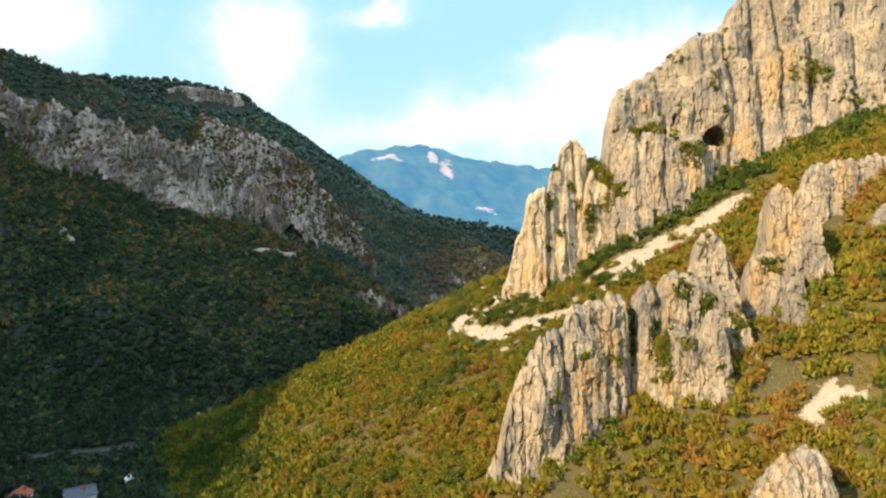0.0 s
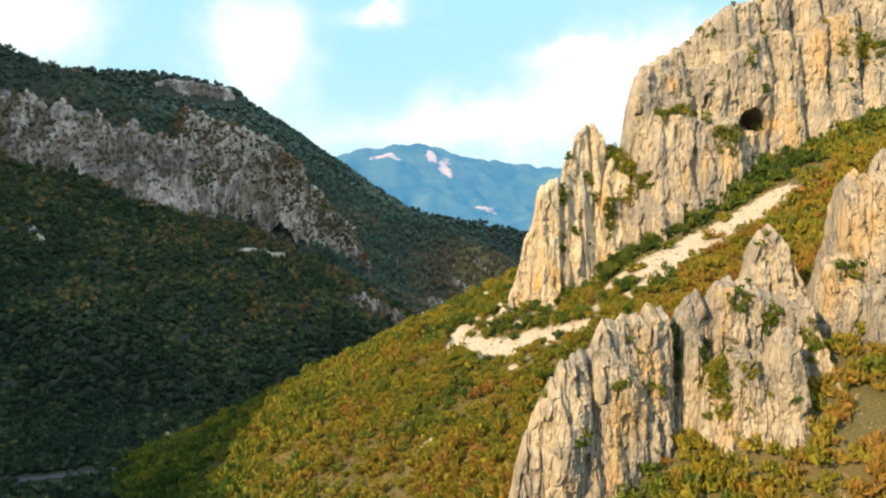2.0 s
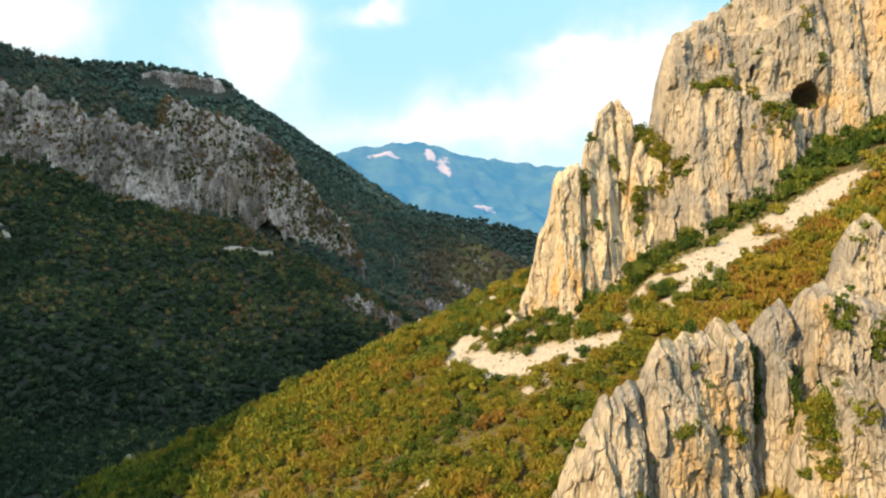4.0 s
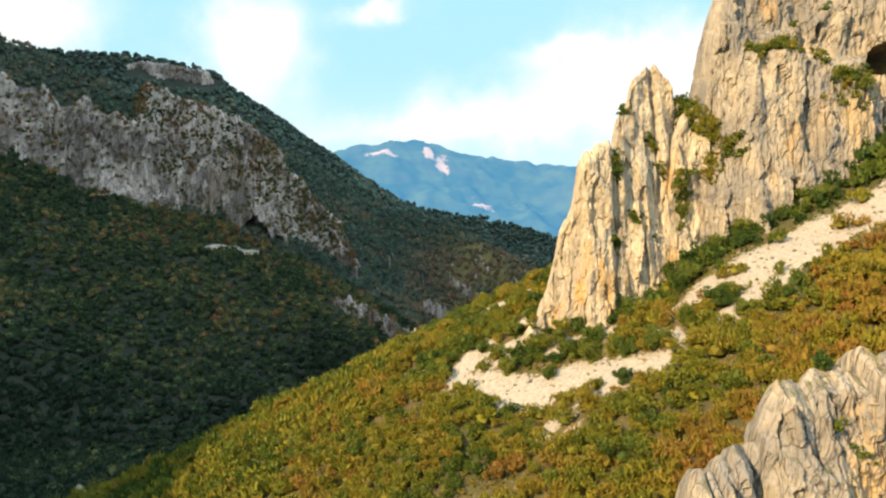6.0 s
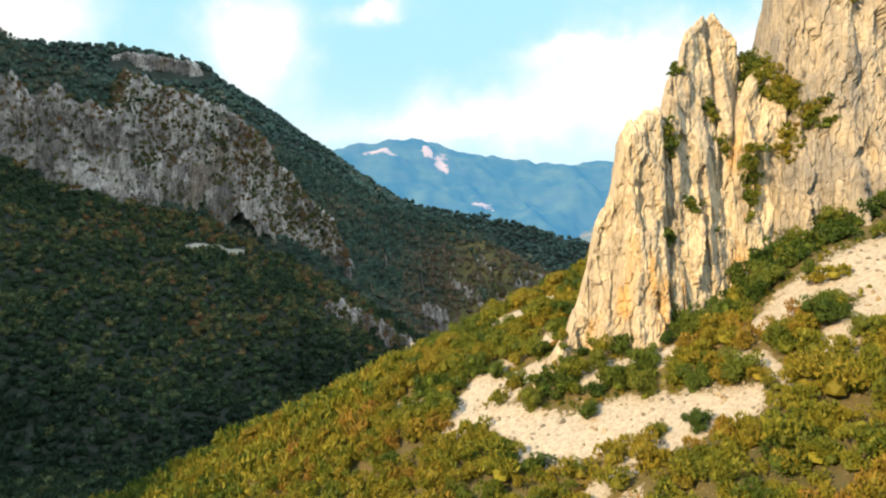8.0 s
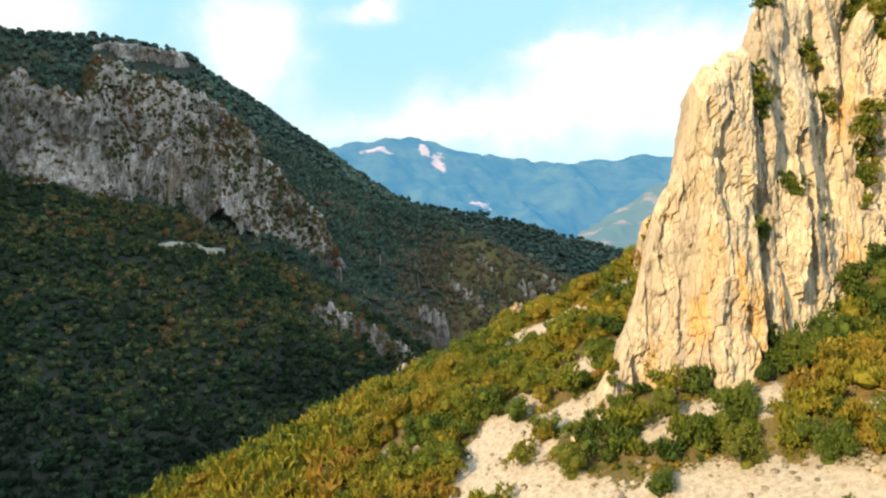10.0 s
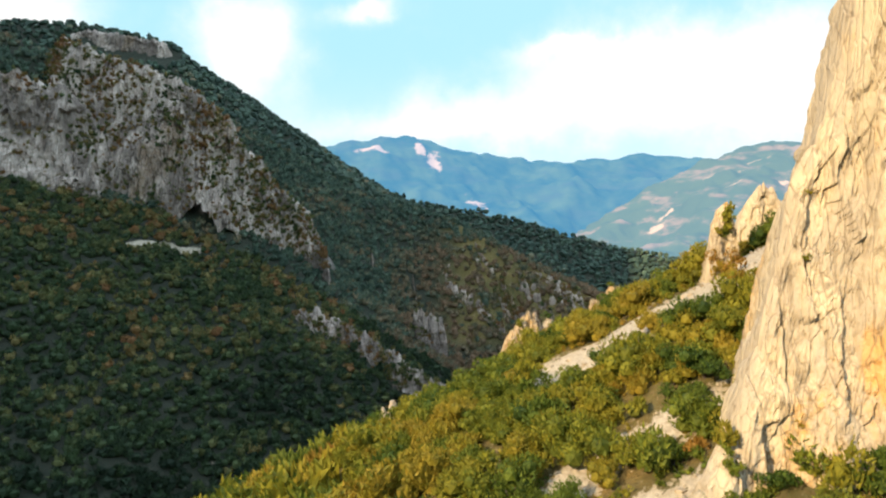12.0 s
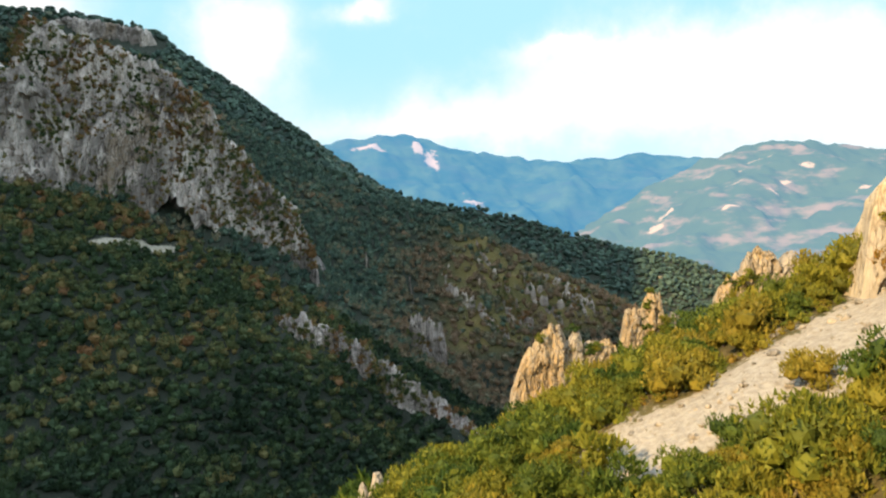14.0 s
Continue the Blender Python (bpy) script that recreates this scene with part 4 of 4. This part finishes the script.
upper = scatter(-520, 170, 600, 850, 4.3, lambda x, y, z: in_woods(x, y, z) & ((RNG.random(len(x)) < 0.8) | ~((x > 0) & (x < 125) & (y < 750) & (y > 640))))
ob = planted("upper_forest", [leafy_crown(24, 0.7, 700 + i, 6, False, 0.9) for i in range(8)], upper, RNG.uniform(1.5, 2.7, len(upper)), np.clip(tint_of(upper, 0.17, 0.44, 45, 72) + 0.12 * step(-140, -220, upper[:, 0]) + 0.44 * step(-60, 20, upper[:, 0]) * step(790, 740, upper[:, 1]), 0, 1), HAZY_LEAVES)
tagged(ob, "distant dark green woods on the upper slopes", "forest", kind="stuff")
back = scatter(-760, 440, 850, 1110, 6.0, lambda x, y, z: (x > -0.76 * y - 30) & (x < 0.6 * y) & clear_of_rock(x, y, 0.9) & ~((x > -400) & (x < -284) & (y > 916) & (y < 948)))
ob = planted("ridge_forest", [lumpy_crown(1, i) for i in range(6)], back, RNG.uniform(2.4, 3.8, len(back)), tint_of(back, 0.14, 0.26, 60, 73), HAZY_LEAVES)
tagged(ob, "far dark woods along the mountain ridge", "forest", kind="stuff")


def bare_at(x, y):
    """Where dry grass shows between the shrubs."""
    best = np.zeros(np.shape(x))
    for cx, cy, rx, ry in ((-30, 228, 14, 20), (-14, 214, 8, 12), (-52, 250, 9, 9), (8, 226, 9, 6), (88, 240, 9, 3), (96, 154, 5, 4)):
        best = np.maximum(best, np.exp(-((x - cx) / rx) ** 2 - ((y - cy) / ry) ** 2))
    return best


def on_hill(x, y, z):
    thin = fbm(x / 16, y / 16, 4.0, 3, 81)
    return (hill(x, y) > 1.5) & (z < hill(x, y) + 4) & clear_of_rock(x, y, 0.85) & ((scree_at(x, y) + 0.2 * thin < 0.2) | (RNG.random(len(x)) < 0.06)) & (thin - 1.2 * bare_at(x, y) * (0.5 + thin) < 1.15) & (RNG.random(len(x)) > 0.92 * bare_at(x, y)) & (x < 0.74 * y + 20) & ~((x > 72) & (y > 298))


def near_stretch(x, y):
    return (x > -6) & (x < 60) & (y > 272) & (y < 334)


def middle_stretch(x, y):
    return (x > -14) & (x < 62) & (y > 212) & (y < 334)


shrubs = scatter(-190, 210, 105, 352, 2.55, on_hill)
close = np.nonzero(near_stretch(shrubs[:, 0], shrubs[:, 1]))[0]
close = close[np.argsort(RNG.random(len(close)))][:300]
single = np.zeros(len(shrubs), bool)
single[close] = True
medium = middle_stretch(shrubs[:, 0], shrubs[:, 1]) & ~single
broad = (shrubs[:, 0] > -40) & (shrubs[:, 0] < 100) & (shrubs[:, 1] > 176) & (shrubs[:, 1] < 276) & ~single & ~medium
for name, chosen, leaves, size in (("hillside_shrubs", ~single & ~medium & ~broad, 66, 0.42), ("middle_shrubs", broad, 190, 0.25), ("slope_shrubs", medium, 420, 0.17)):
    rest = shrubs[chosen]
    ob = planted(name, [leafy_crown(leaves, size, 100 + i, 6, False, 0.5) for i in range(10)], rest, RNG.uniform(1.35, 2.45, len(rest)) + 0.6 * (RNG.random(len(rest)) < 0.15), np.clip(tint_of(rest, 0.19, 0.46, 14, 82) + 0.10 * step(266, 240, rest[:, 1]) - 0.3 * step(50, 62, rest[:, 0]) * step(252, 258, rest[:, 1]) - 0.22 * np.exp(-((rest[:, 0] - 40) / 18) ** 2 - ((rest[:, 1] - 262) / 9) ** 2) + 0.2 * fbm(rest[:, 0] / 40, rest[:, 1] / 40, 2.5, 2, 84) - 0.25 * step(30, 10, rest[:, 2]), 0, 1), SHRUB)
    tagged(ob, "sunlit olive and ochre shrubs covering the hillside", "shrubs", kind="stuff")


tufts = scatter(-30, 116, 205, 330, 1.05, lambda x, y, z: (hill(x, y) > 3) & (z < hill(x, y) + 4) & clear_of_rock(x, y, 0.8) & (np.abs(scree_at(x, y) - 0.28) < 0.2) & (RNG.random(len(x)) < 0.75))
ob = planted("low_scrub", [leafy_crown(60, 0.3, 800 + i, 4, False, 0.5) for i in range(8)], tufts - (0, 0, 0.15), RNG.uniform(0.25, 0.75, len(tufts)), tint_of(tufts, 0.2, 0.4, 10, 85), SHRUB)
grass = scatter(-80, 116, 140, 280, 1.15, lambda x, y, z: (hill(x, y) > 3) & (z < hill(x, y) + 4) & clear_of_rock(x, y, 0.8) & (scree_at(x, y) < 0.2) & (bare_at(x, y) > 0.15) & (RNG.random(len(x)) < 0.8))
tagged(ob, "low dry scrub along the edges of the gravel", "scrub", kind="stuff")
ob = planted("dry_grass", [leafy_crown(44, 0.34, 840 + i, 4, False, 0.45) for i in range(6)], grass - (0, 0, 0.15), RNG.uniform(0.2, 0.8, len(grass)), tint_of(grass, 0.14, 0.78, 10, 86), SHRUB)
tagged(ob, "tufts of dry ochre grass between the shrubs", "grass", kind="stuff")


def shrub(seed):
    """A shrub: several crooked stems under a loose crown of small leaf sprays."""
    thing = new("shrub")
    v, f = leafy_crown(1400, 0.1, 300 + seed, 11)
    ob = new("crown", tri_mesh("crown", v, f, SHRUB_NEAR))
    ob.parent = thing
    g = random.Random(seed)
    bm = bmesh.new()
    for i in range(4):
        lean = Vector((g.uniform(-0.4, 0.4), g.uniform(-0.4, 0.4), 0.9))
        m = lean.to_track_quat("Z", "Y").to_matrix().to_4x4() @ Matrix.Translation((0, 0, 0.3))
        bmesh.ops.create_cone(bm, segments=6, radius1=0.055, radius2=0.02, depth=0.9, matrix=m)
    me = bpy.data.meshes.new("stem")
    bm.to_mesh(me)
    bm.free()
    me.materials.append(BARK)
    ob = new("stem", me)
    ob.parent = thing
    return tagged(thing, "leafy olive-green shrub on the sunlit stony slope", "shrub", "shrubs on the near slope")


near = shrubs[single]


def ledge_shrubs(name, label, ledges, n, lo, hi, mat, shift, kinds, scale):
    pick = ledges[RNG.permutation(len(ledges))[:n]]
    ob = planted(name, kinds, pick - (0, 0, 0.2), RNG.uniform(lo, hi, len(pick)), tint_of(pick, 0.15, shift, 12, 83), mat)
    tagged(ob, label, "shrubs", kind="stuff")


# where scrub gathers on the sunlit rock: x, height, half width, half height
SCRUB = [(89, 150, 11, 3), (84, 149, 6, 3), (97, 149, 8, 3), (104, 140, 7, 7), (64.5, 137, 2.6, 3), (68, 131, 4, 5), (75, 124, 4, 4), (70, 120, 3, 5), (62, 112, 2, 9), (159, 175, 13, 9), (176, 165, 12, 9), (145, 162, 5, 5), (115, 171, 3, 6), (119, 157, 4, 3), (101, 183, 4, 4), (125, 184, 3, 8),
         (54.6, 126, 1.6, 3), (57, 118, 1.3, 3), (44, 118, 1.3, 5), (49, 106, 1.8, 1.6), (43, 100, 1.2, 2.4), (47, 134, 1.2, 2),
         (58, 72, 2.2, 8), (72, 85, 2.4, 5), (45, 70, 3, 2.5), (29, 61, 2, 3), (52.3, 76, 1.2, 10), (65, 88, 4, 3), (62, 75, 1.6, 4), (78, 80, 2, 5), (37, 71, 2, 2), (90, 95, 4, 3)]
near_scrub = np.zeros(len(SUNNY_FACES))
for cx, cz, rx, rz in SCRUB:
    near_scrub = np.maximum(near_scrub, np.exp(-((SUNNY_FACES[:, 0] - cx) / rx) ** 2 - ((SUNNY_FACES[:, 2] - cz) / rz) ** 2))
CLUMPS = SUNNY_FACES[near_scrub > 0.35 + 0.5 * RNG.random(len(near_scrub))]
PLANT_LEDGES = SUNNY_LEDGES[~((SUNNY_LEDGES[:, 2] > 122) & (SUNNY_LEDGES[:, 0] < 66))]
small = [leafy_crown(150, 0.26, 200 + i, 5, False, 0.5) for i in range(6)]
ledge_shrubs("ledge_shrubs", "small olive bushes rooted in the ledges of the sunlit rock", np.concatenate([PLANT_LEDGES[RNG.integers(0, len(PLANT_LEDGES), 400)], CLUMPS[RNG.integers(0, len(CLUMPS), 2400)]]), 1350, 0.4, 1.4, SHRUB, 0.3, small, 400)
GATHERED = [(65.5, 134, 2.4, 3), (70, 128.5, 3.6, 3.5), (75, 124, 3.4, 3), (89, 150, 8, 2), (83, 149, 5, 2), (104, 141, 6, 5), (62, 112, 1.4, 8), (57, 74, 1.4, 5), (160, 176, 9, 6)]
dense = np.zeros(len(SUNNY_FACES))
for cx, cz, rx, rz in GATHERED:
    dense = np.maximum(dense, np.exp(-((SUNNY_FACES[:, 0] - cx) / rx) ** 2 - ((SUNNY_FACES[:, 2] - cz) / rz) ** 2))
THICKETS = SUNNY_FACES[dense > 0.4 + 0.4 * RNG.random(len(dense))]
ledge_shrubs("ledge_thickets", "dark brown-green thickets filling the notches of the sunlit rock", THICKETS, 420, 0.7, 1.9, SHRUB, 0.28, [leafy_crown(240, 0.2, 220 + i, 6, False, 0.5) for i in range(6)], 400)
SCARS = SHADY_FACES[(SHADY_FACES[:, 1] < 850) & (fbm(SHADY_FACES[:, 0] / 26 + SHADY_FACES[:, 2] / 30, SHADY_FACES[:, 2] / 16, 0.5, 3, 89) + 0.4 * step(-180, -330, SHADY_FACES[:, 0]) > 0.15)]
BROWS = SHADY_FACES[(SHADY_FACES[:, 0] < -60) & (SHADY_FACES[:, 2] > 90) & (SHADY_FACES[:, 1] > 611 + 14 * fbm(SHADY_FACES[:, 0] / 14, SHADY_FACES[:, 2] / 14, 0.5, 2, 90)) & (SHADY_FACES[:, 1] < 660)]
ledge_shrubs("cliff_scrub", "dark scrub growing on the ledges of the shaded cliff", np.concatenate([SHADY_LEDGES[RNG.integers(0, len(SHADY_LEDGES), 900)], SCARS[RNG.integers(0, len(SCARS), 1500)], BROWS[RNG.integers(0, len(BROWS), 1500)]]), 6000, 0.5, 1.7, WOODS, 0.74, [leafy_crown(22, 0.75, 900 + i, 5, False, 0.62) for i in range(6)], 400)
kinds = [shrub(i) for i in range(8)]
for i, (x, y, z) in enumerate(near):
    size = float(RNG.uniform(1.4, 2.5) + 0.9 * (RNG.random() < 0.25))
    m = pose(x, y, z - 0.1, 0, 0, float(RNG.uniform(0, 360)))
    if i < len(kinds):
        kinds[i].matrix_basis = m
        kinds[i].scale = (1.5, 1.5, 1.5)
    else:
        copy_thing(kinds[i % len(kinds)], m @ Matrix.Scale(size / 1.5, 4))



def bush(seed):
    """A tall rounded bush: a short forked trunk under a dense crown of leaf sprays on many lobes."""
    thing = new("bush")
    v, f = leafy_crown(2200, 0.085, 600 + seed, 14)
    v[:, 2] *= 1.15
    ob = new("crown", tri_mesh("crown", v, f, BUSH_LEAVES))
    ob.parent = thing
    g = random.Random(40 + seed)
    bm = bmesh.new()
    for i in range(5):
        lean = Vector((g.uniform(-0.35, 0.35), g.uniform(-0.35, 0.35), 1.0))
        m = lean.to_track_quat("Z", "Y").to_matrix().to_4x4() @ Matrix.Translation((0, 0, 0.3))
        bmesh.ops.create_cone(bm, segments=6, radius1=0.06, radius2=0.02, depth=0.9, matrix=m)
    me = bpy.data.meshes.new("trunk")
    bm.to_mesh(me)
    bm.free()
    me.materials.append(BARK)
    ob = new("trunk", me)
    ob.parent = thing
    return tagged(thing, "dense rounded green bush standing out on the pale gravel", "bush", "green bushes on the gravel")


# single green bushes: x, y, crown radius
BUSHES = [(33.6, 250.6, 3.2), (24.3, 251.3, 2.2), (32.4, 239.6, 1.7), (58.8, 242.5, 3.6), (40.1, 245, 3.0), (44.5, 240.5, 3.4), (15.9, 259.5, 3.0), (37, 236.5, 2.2), (33.4, 230.5, 2.4), (59.8, 262, 3.8), (53, 264.5, 3.4), (46, 260.5, 3.2), (36, 256.5, 2.8), (52.3, 244, 3.0), (11.5, 276, 2.4), (61.3, 236, 2.6), (23.4, 261, 2.6), (28.5, 261, 2.4),
          (62, 245.5, 2.4), (67.5, 234, 2.6), (101.6, 272, 3.4), (105.5, 267.8, 3.0), (86, 268, 3.4), (75, 266, 3.2), (117.3, 268.8, 3.2), (129, 268, 3.4), (93, 263, 3.0), (110, 261, 2.8), (24, 265, 2.0), (14, 268.5, 2.4), (19.5, 277, 1.8), (34, 263, 2.2), (24, 295.5, 2.0)]
bush_kinds = [bush(i) for i in range(4)]
for i, (x, y, r) in enumerate(BUSHES):
    m = pose(x, y, float(land(x, y)) - 0.15, 0, 0, float(RNG.uniform(0, 360))) @ Matrix.Scale(0.8 * r, 4)
    if i < len(bush_kinds):
        bush_kinds[i].matrix_basis = m
    else:
        copy_thing(bush_kinds[i % 4], m @ Matrix.Scale(1.25 / BUSHES[i % 4][2], 4))

# ---- loose stones on the gravel ----


def stones():
    p = scatter(-10, 116, 214, 322, 0.85, lambda x, y, z: (scree_at(x, y) + 0.3 * fbm(x / 4, y / 4, 0.0, 2, 97) > 0.45) & (RNG.random(len(x)) < 0.35))
    p = np.concatenate([p, scatter(-60, 60, 200, 330, 6.0, lambda x, y, z: (hill(x, y) > 15) & (fbm(x / 9, y / 9, 0.0, 2, 98) > 0.35))])
    kinds = []
    for i in range(6):
        v, f = ball(1)
        g = np.random.default_rng(500 + i)
        kinds.append((v * g.uniform(0.6, 1.25, (len(v), 1)) * (1.0, 0.8, 0.6) + (0, 0, 0.15), f))
    size = 0.12 + 0.55 * RNG.random(len(p)) ** 4
    tagged(planted("loose_stones", kinds, p, size, size, ROCK), "loose pale limestone rubble on the gravel slopes", "stones", kind="stuff")


stones()

# ---- the hamlet on the valley floor ----


def plain(name, colour, rough, grain=1.5):
    mat, k, place = surface(name)
    n = k.noise(place, grain, 6.0, 0.6)
    dark = tuple(c * 0.7 for c in colour)
    finish(k, k.mix(k.ramp(n, 0.35, 0.7), colour, dark), rough, n, 0.3, 0.05)
    return mat


PLASTER, ROOF, TILE_RED, ASPHALT, PANE, TIMBER = plain("white_plaster", (0.74, 0.72, 0.68), 0.9), plain("slate_roof", (0.10, 0.11, 0.13), 0.6), plain("red_roof", (0.36, 0.10, 0.06), 0.8), plain("asphalt", (0.06, 0.06, 0.062), 0.9), plain("window_pane", (0.03, 0.04, 0.05), 0.15), plain("brown_timber", (0.16, 0.08, 0.05), 0.8)


def part(name, bm, mat, parent, label=""):
    me = bpy.data.meshes.new(name)
    bm.to_mesh(me)
    bm.free()
    me.materials.append(mat)
    ob = new(name, me)
    ob.parent = parent
    return tagged(ob, label)


def box(x0, x1, y0, y1, z0, z1):
    bm = bmesh.new()
    bmesh.ops.create_cube(bm, size=1, matrix=Matrix.Translation(((x0 + x1) / 2, (y0 + y1) / 2, (z0 + z1) / 2)) @ Matrix.Diagonal((x1 - x0, y1 - y0, z1 - z0, 1)))
    return bm


def gable_house(name, label, place, turn, w, d, h, rise, walls, roofing):
    """A small gabled house with eaves, chimney, door and windows."""
    thing = new(name)
    thing.matrix_basis = pose(*place, 0, 0, turn)
    bm = bmesh.new()
    ring = [bm.verts.new(v) for v in ((-w / 2, -d / 2, -2), (w / 2, -d / 2, -2), (w / 2, -d / 2, h), (0, -d / 2, h + rise), (-w / 2, -d / 2, h))]
    face = bm.faces.new(ring)
    moved = bmesh.ops.extrude_face_region(bm, geom=[face])["geom"]
    bmesh.ops.translate(bm, vec=(0, d, 0), verts=[v for v in moved if isinstance(v, bmesh.types.BMVert)])
    bmesh.ops.recalc_face_normals(bm, faces=bm.faces)
    part("wall", bm, walls, thing)
    for side in (-1, 1):
        bm = bmesh.new()
        slope = math.atan2(rise, w / 2)
        m = Matrix.Translation((side * w / 4, 0, h + rise / 2 + 0.16)) @ Matrix.Rotation(side * slope, 4, "Y")
        bmesh.ops.create_cube(bm, size=1, matrix=m @ Matrix.Diagonal((math.hypot(w / 2, rise) + 0.9, d + 1.0, 0.2, 1)))
        part("roof", bm, roofing, thing)
    part("chimney", box(w * 0.15, w * 0.15 + 0.7, d * 0.1, d * 0.1 + 0.7, h, h + rise + 1.1), TILE_RED, thing)
    for x in (-w * 0.27, w * 0.27):
        for z in (0.9, 3.4):
            pane = part("window", box(x - 0.5, x + 0.5, -d / 2 - 0.04, -d / 2 + 0.1, z, z + 1.3), PANE, thing)
            sill = part("sill", box(x - 0.65, x + 0.65, -d / 2 - 0.16, -d / 2, z - 0.1, z - 0.01), PLASTER, pane)
    part("door", box(-0.5, 0.5, -d / 2 - 0.05, -d / 2 + 0.1, 0, 2.1), TIMBER, thing)
    return tagged(thing, label, "house")


gable_house("house", "white gabled house with a dark slate roof among trees", (-137, 243, float(land(-137, 243))), -52, 8, 10, 5.0, 2.4, PLASTER, ROOF)
gable_house("house", "small house with a red tiled roof in the valley", (-166, 253, float(land(-166, 253)) - 1.5), 20, 7, 8, 3.6, 2.0, PLASTER, TILE_RED)
gable_house("shed", "small pale shed on the lower slope", (-132, 272, float(land(-132, 272))), 35, 3.2, 4, 2.2, 0.9, PLASTER, PLASTER)


def valley_road():
    """A narrow paved road that follows the valley floor."""
    s = np.linspace(0, 1, 90)
    x, y = -60 - 330 * s, 318 - 70 * s + 14 * np.sin(5 * s)
    nx, ny = np.gradient(y), -np.gradient(x)
    n = np.hypot(nx, ny)
    rows = []
    for side in (-2.6, 2.6):
        rx, ry = x + side * nx / n, y + side * ny / n
        rows.append(np.stack([rx, ry, land(x, y) + 0.5], 1))
    rows = [rows[0] - (0, 0, 2.0)] + rows + [rows[1] - (0, 0, 2.0)]
    v = np.stack(rows, 1).reshape(-1, 3)
    tagged(new("road", tri_mesh("road", v, grid_faces(90, 4), ASPHALT, False)), "narrow grey valley road between dark trees", "road", kind="structure")


valley_road()

# ---- far mountains, many kilometres off, with air haze put in as blue emission ----


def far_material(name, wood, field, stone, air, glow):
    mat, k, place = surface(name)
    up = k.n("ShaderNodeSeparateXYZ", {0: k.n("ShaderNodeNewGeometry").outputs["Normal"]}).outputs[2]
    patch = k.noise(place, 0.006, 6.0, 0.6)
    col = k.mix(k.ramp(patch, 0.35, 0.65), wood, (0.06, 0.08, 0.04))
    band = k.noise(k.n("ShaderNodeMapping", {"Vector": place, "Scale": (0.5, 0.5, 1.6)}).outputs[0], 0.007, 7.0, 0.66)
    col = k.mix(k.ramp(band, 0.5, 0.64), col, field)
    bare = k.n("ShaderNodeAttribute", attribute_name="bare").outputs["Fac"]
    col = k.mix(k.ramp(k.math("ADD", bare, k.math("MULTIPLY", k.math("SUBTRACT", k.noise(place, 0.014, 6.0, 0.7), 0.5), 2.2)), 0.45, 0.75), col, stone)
    # the slopes emit the air colour, in place of real haze
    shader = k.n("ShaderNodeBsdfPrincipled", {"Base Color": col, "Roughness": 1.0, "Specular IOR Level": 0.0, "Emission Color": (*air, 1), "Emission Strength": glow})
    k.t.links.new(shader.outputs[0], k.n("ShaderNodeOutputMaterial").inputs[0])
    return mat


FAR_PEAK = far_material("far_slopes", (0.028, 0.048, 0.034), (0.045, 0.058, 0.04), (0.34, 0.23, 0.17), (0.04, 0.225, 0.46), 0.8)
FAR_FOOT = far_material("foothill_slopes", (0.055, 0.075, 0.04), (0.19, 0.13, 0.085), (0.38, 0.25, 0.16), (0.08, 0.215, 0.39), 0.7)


def far_range(name, label, crest, y0, depth, mat, bares, seed):
    """A mountain chain whose skyline follows crest (x, z), falling towards the viewer."""
    xs = np.linspace(crest[0][0], crest[-1][0], 260)
    zs = np.interp(xs, [c[0] for c in crest], [c[1] for c in crest])
    ds = np.linspace(-0.35, 1, 90)
    x, d = np.meshgrid(xs, ds, indexing="ij")
    top = np.repeat(zs[:, None], len(ds), 1)
    y = y0 - d * depth
    spur = fbm(x / 420, y / 420, 0.0, 4, seed)
    h = -60 + (top + 60) * np.where(d < 0, 1 + d * 0.8, (1 - d) ** 1.15)
    h = h + spur * 130 * np.clip(d * 3, 0, 1) * (1 - d * 0.75) + 14 * fbm(x / 70, y / 70, 0.0, 3, seed + 5)
    bare = np.zeros(x.shape)
    for bx, bd, rx, rd in bares:
        bare = np.maximum(bare, np.exp(-((x - bx) / rx) ** 2 - ((d - bd) / rd) ** 2))
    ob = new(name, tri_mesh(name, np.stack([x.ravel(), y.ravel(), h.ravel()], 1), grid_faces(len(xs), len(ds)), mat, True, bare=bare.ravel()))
    tagged(ob, label, "mountain", kind="structure")


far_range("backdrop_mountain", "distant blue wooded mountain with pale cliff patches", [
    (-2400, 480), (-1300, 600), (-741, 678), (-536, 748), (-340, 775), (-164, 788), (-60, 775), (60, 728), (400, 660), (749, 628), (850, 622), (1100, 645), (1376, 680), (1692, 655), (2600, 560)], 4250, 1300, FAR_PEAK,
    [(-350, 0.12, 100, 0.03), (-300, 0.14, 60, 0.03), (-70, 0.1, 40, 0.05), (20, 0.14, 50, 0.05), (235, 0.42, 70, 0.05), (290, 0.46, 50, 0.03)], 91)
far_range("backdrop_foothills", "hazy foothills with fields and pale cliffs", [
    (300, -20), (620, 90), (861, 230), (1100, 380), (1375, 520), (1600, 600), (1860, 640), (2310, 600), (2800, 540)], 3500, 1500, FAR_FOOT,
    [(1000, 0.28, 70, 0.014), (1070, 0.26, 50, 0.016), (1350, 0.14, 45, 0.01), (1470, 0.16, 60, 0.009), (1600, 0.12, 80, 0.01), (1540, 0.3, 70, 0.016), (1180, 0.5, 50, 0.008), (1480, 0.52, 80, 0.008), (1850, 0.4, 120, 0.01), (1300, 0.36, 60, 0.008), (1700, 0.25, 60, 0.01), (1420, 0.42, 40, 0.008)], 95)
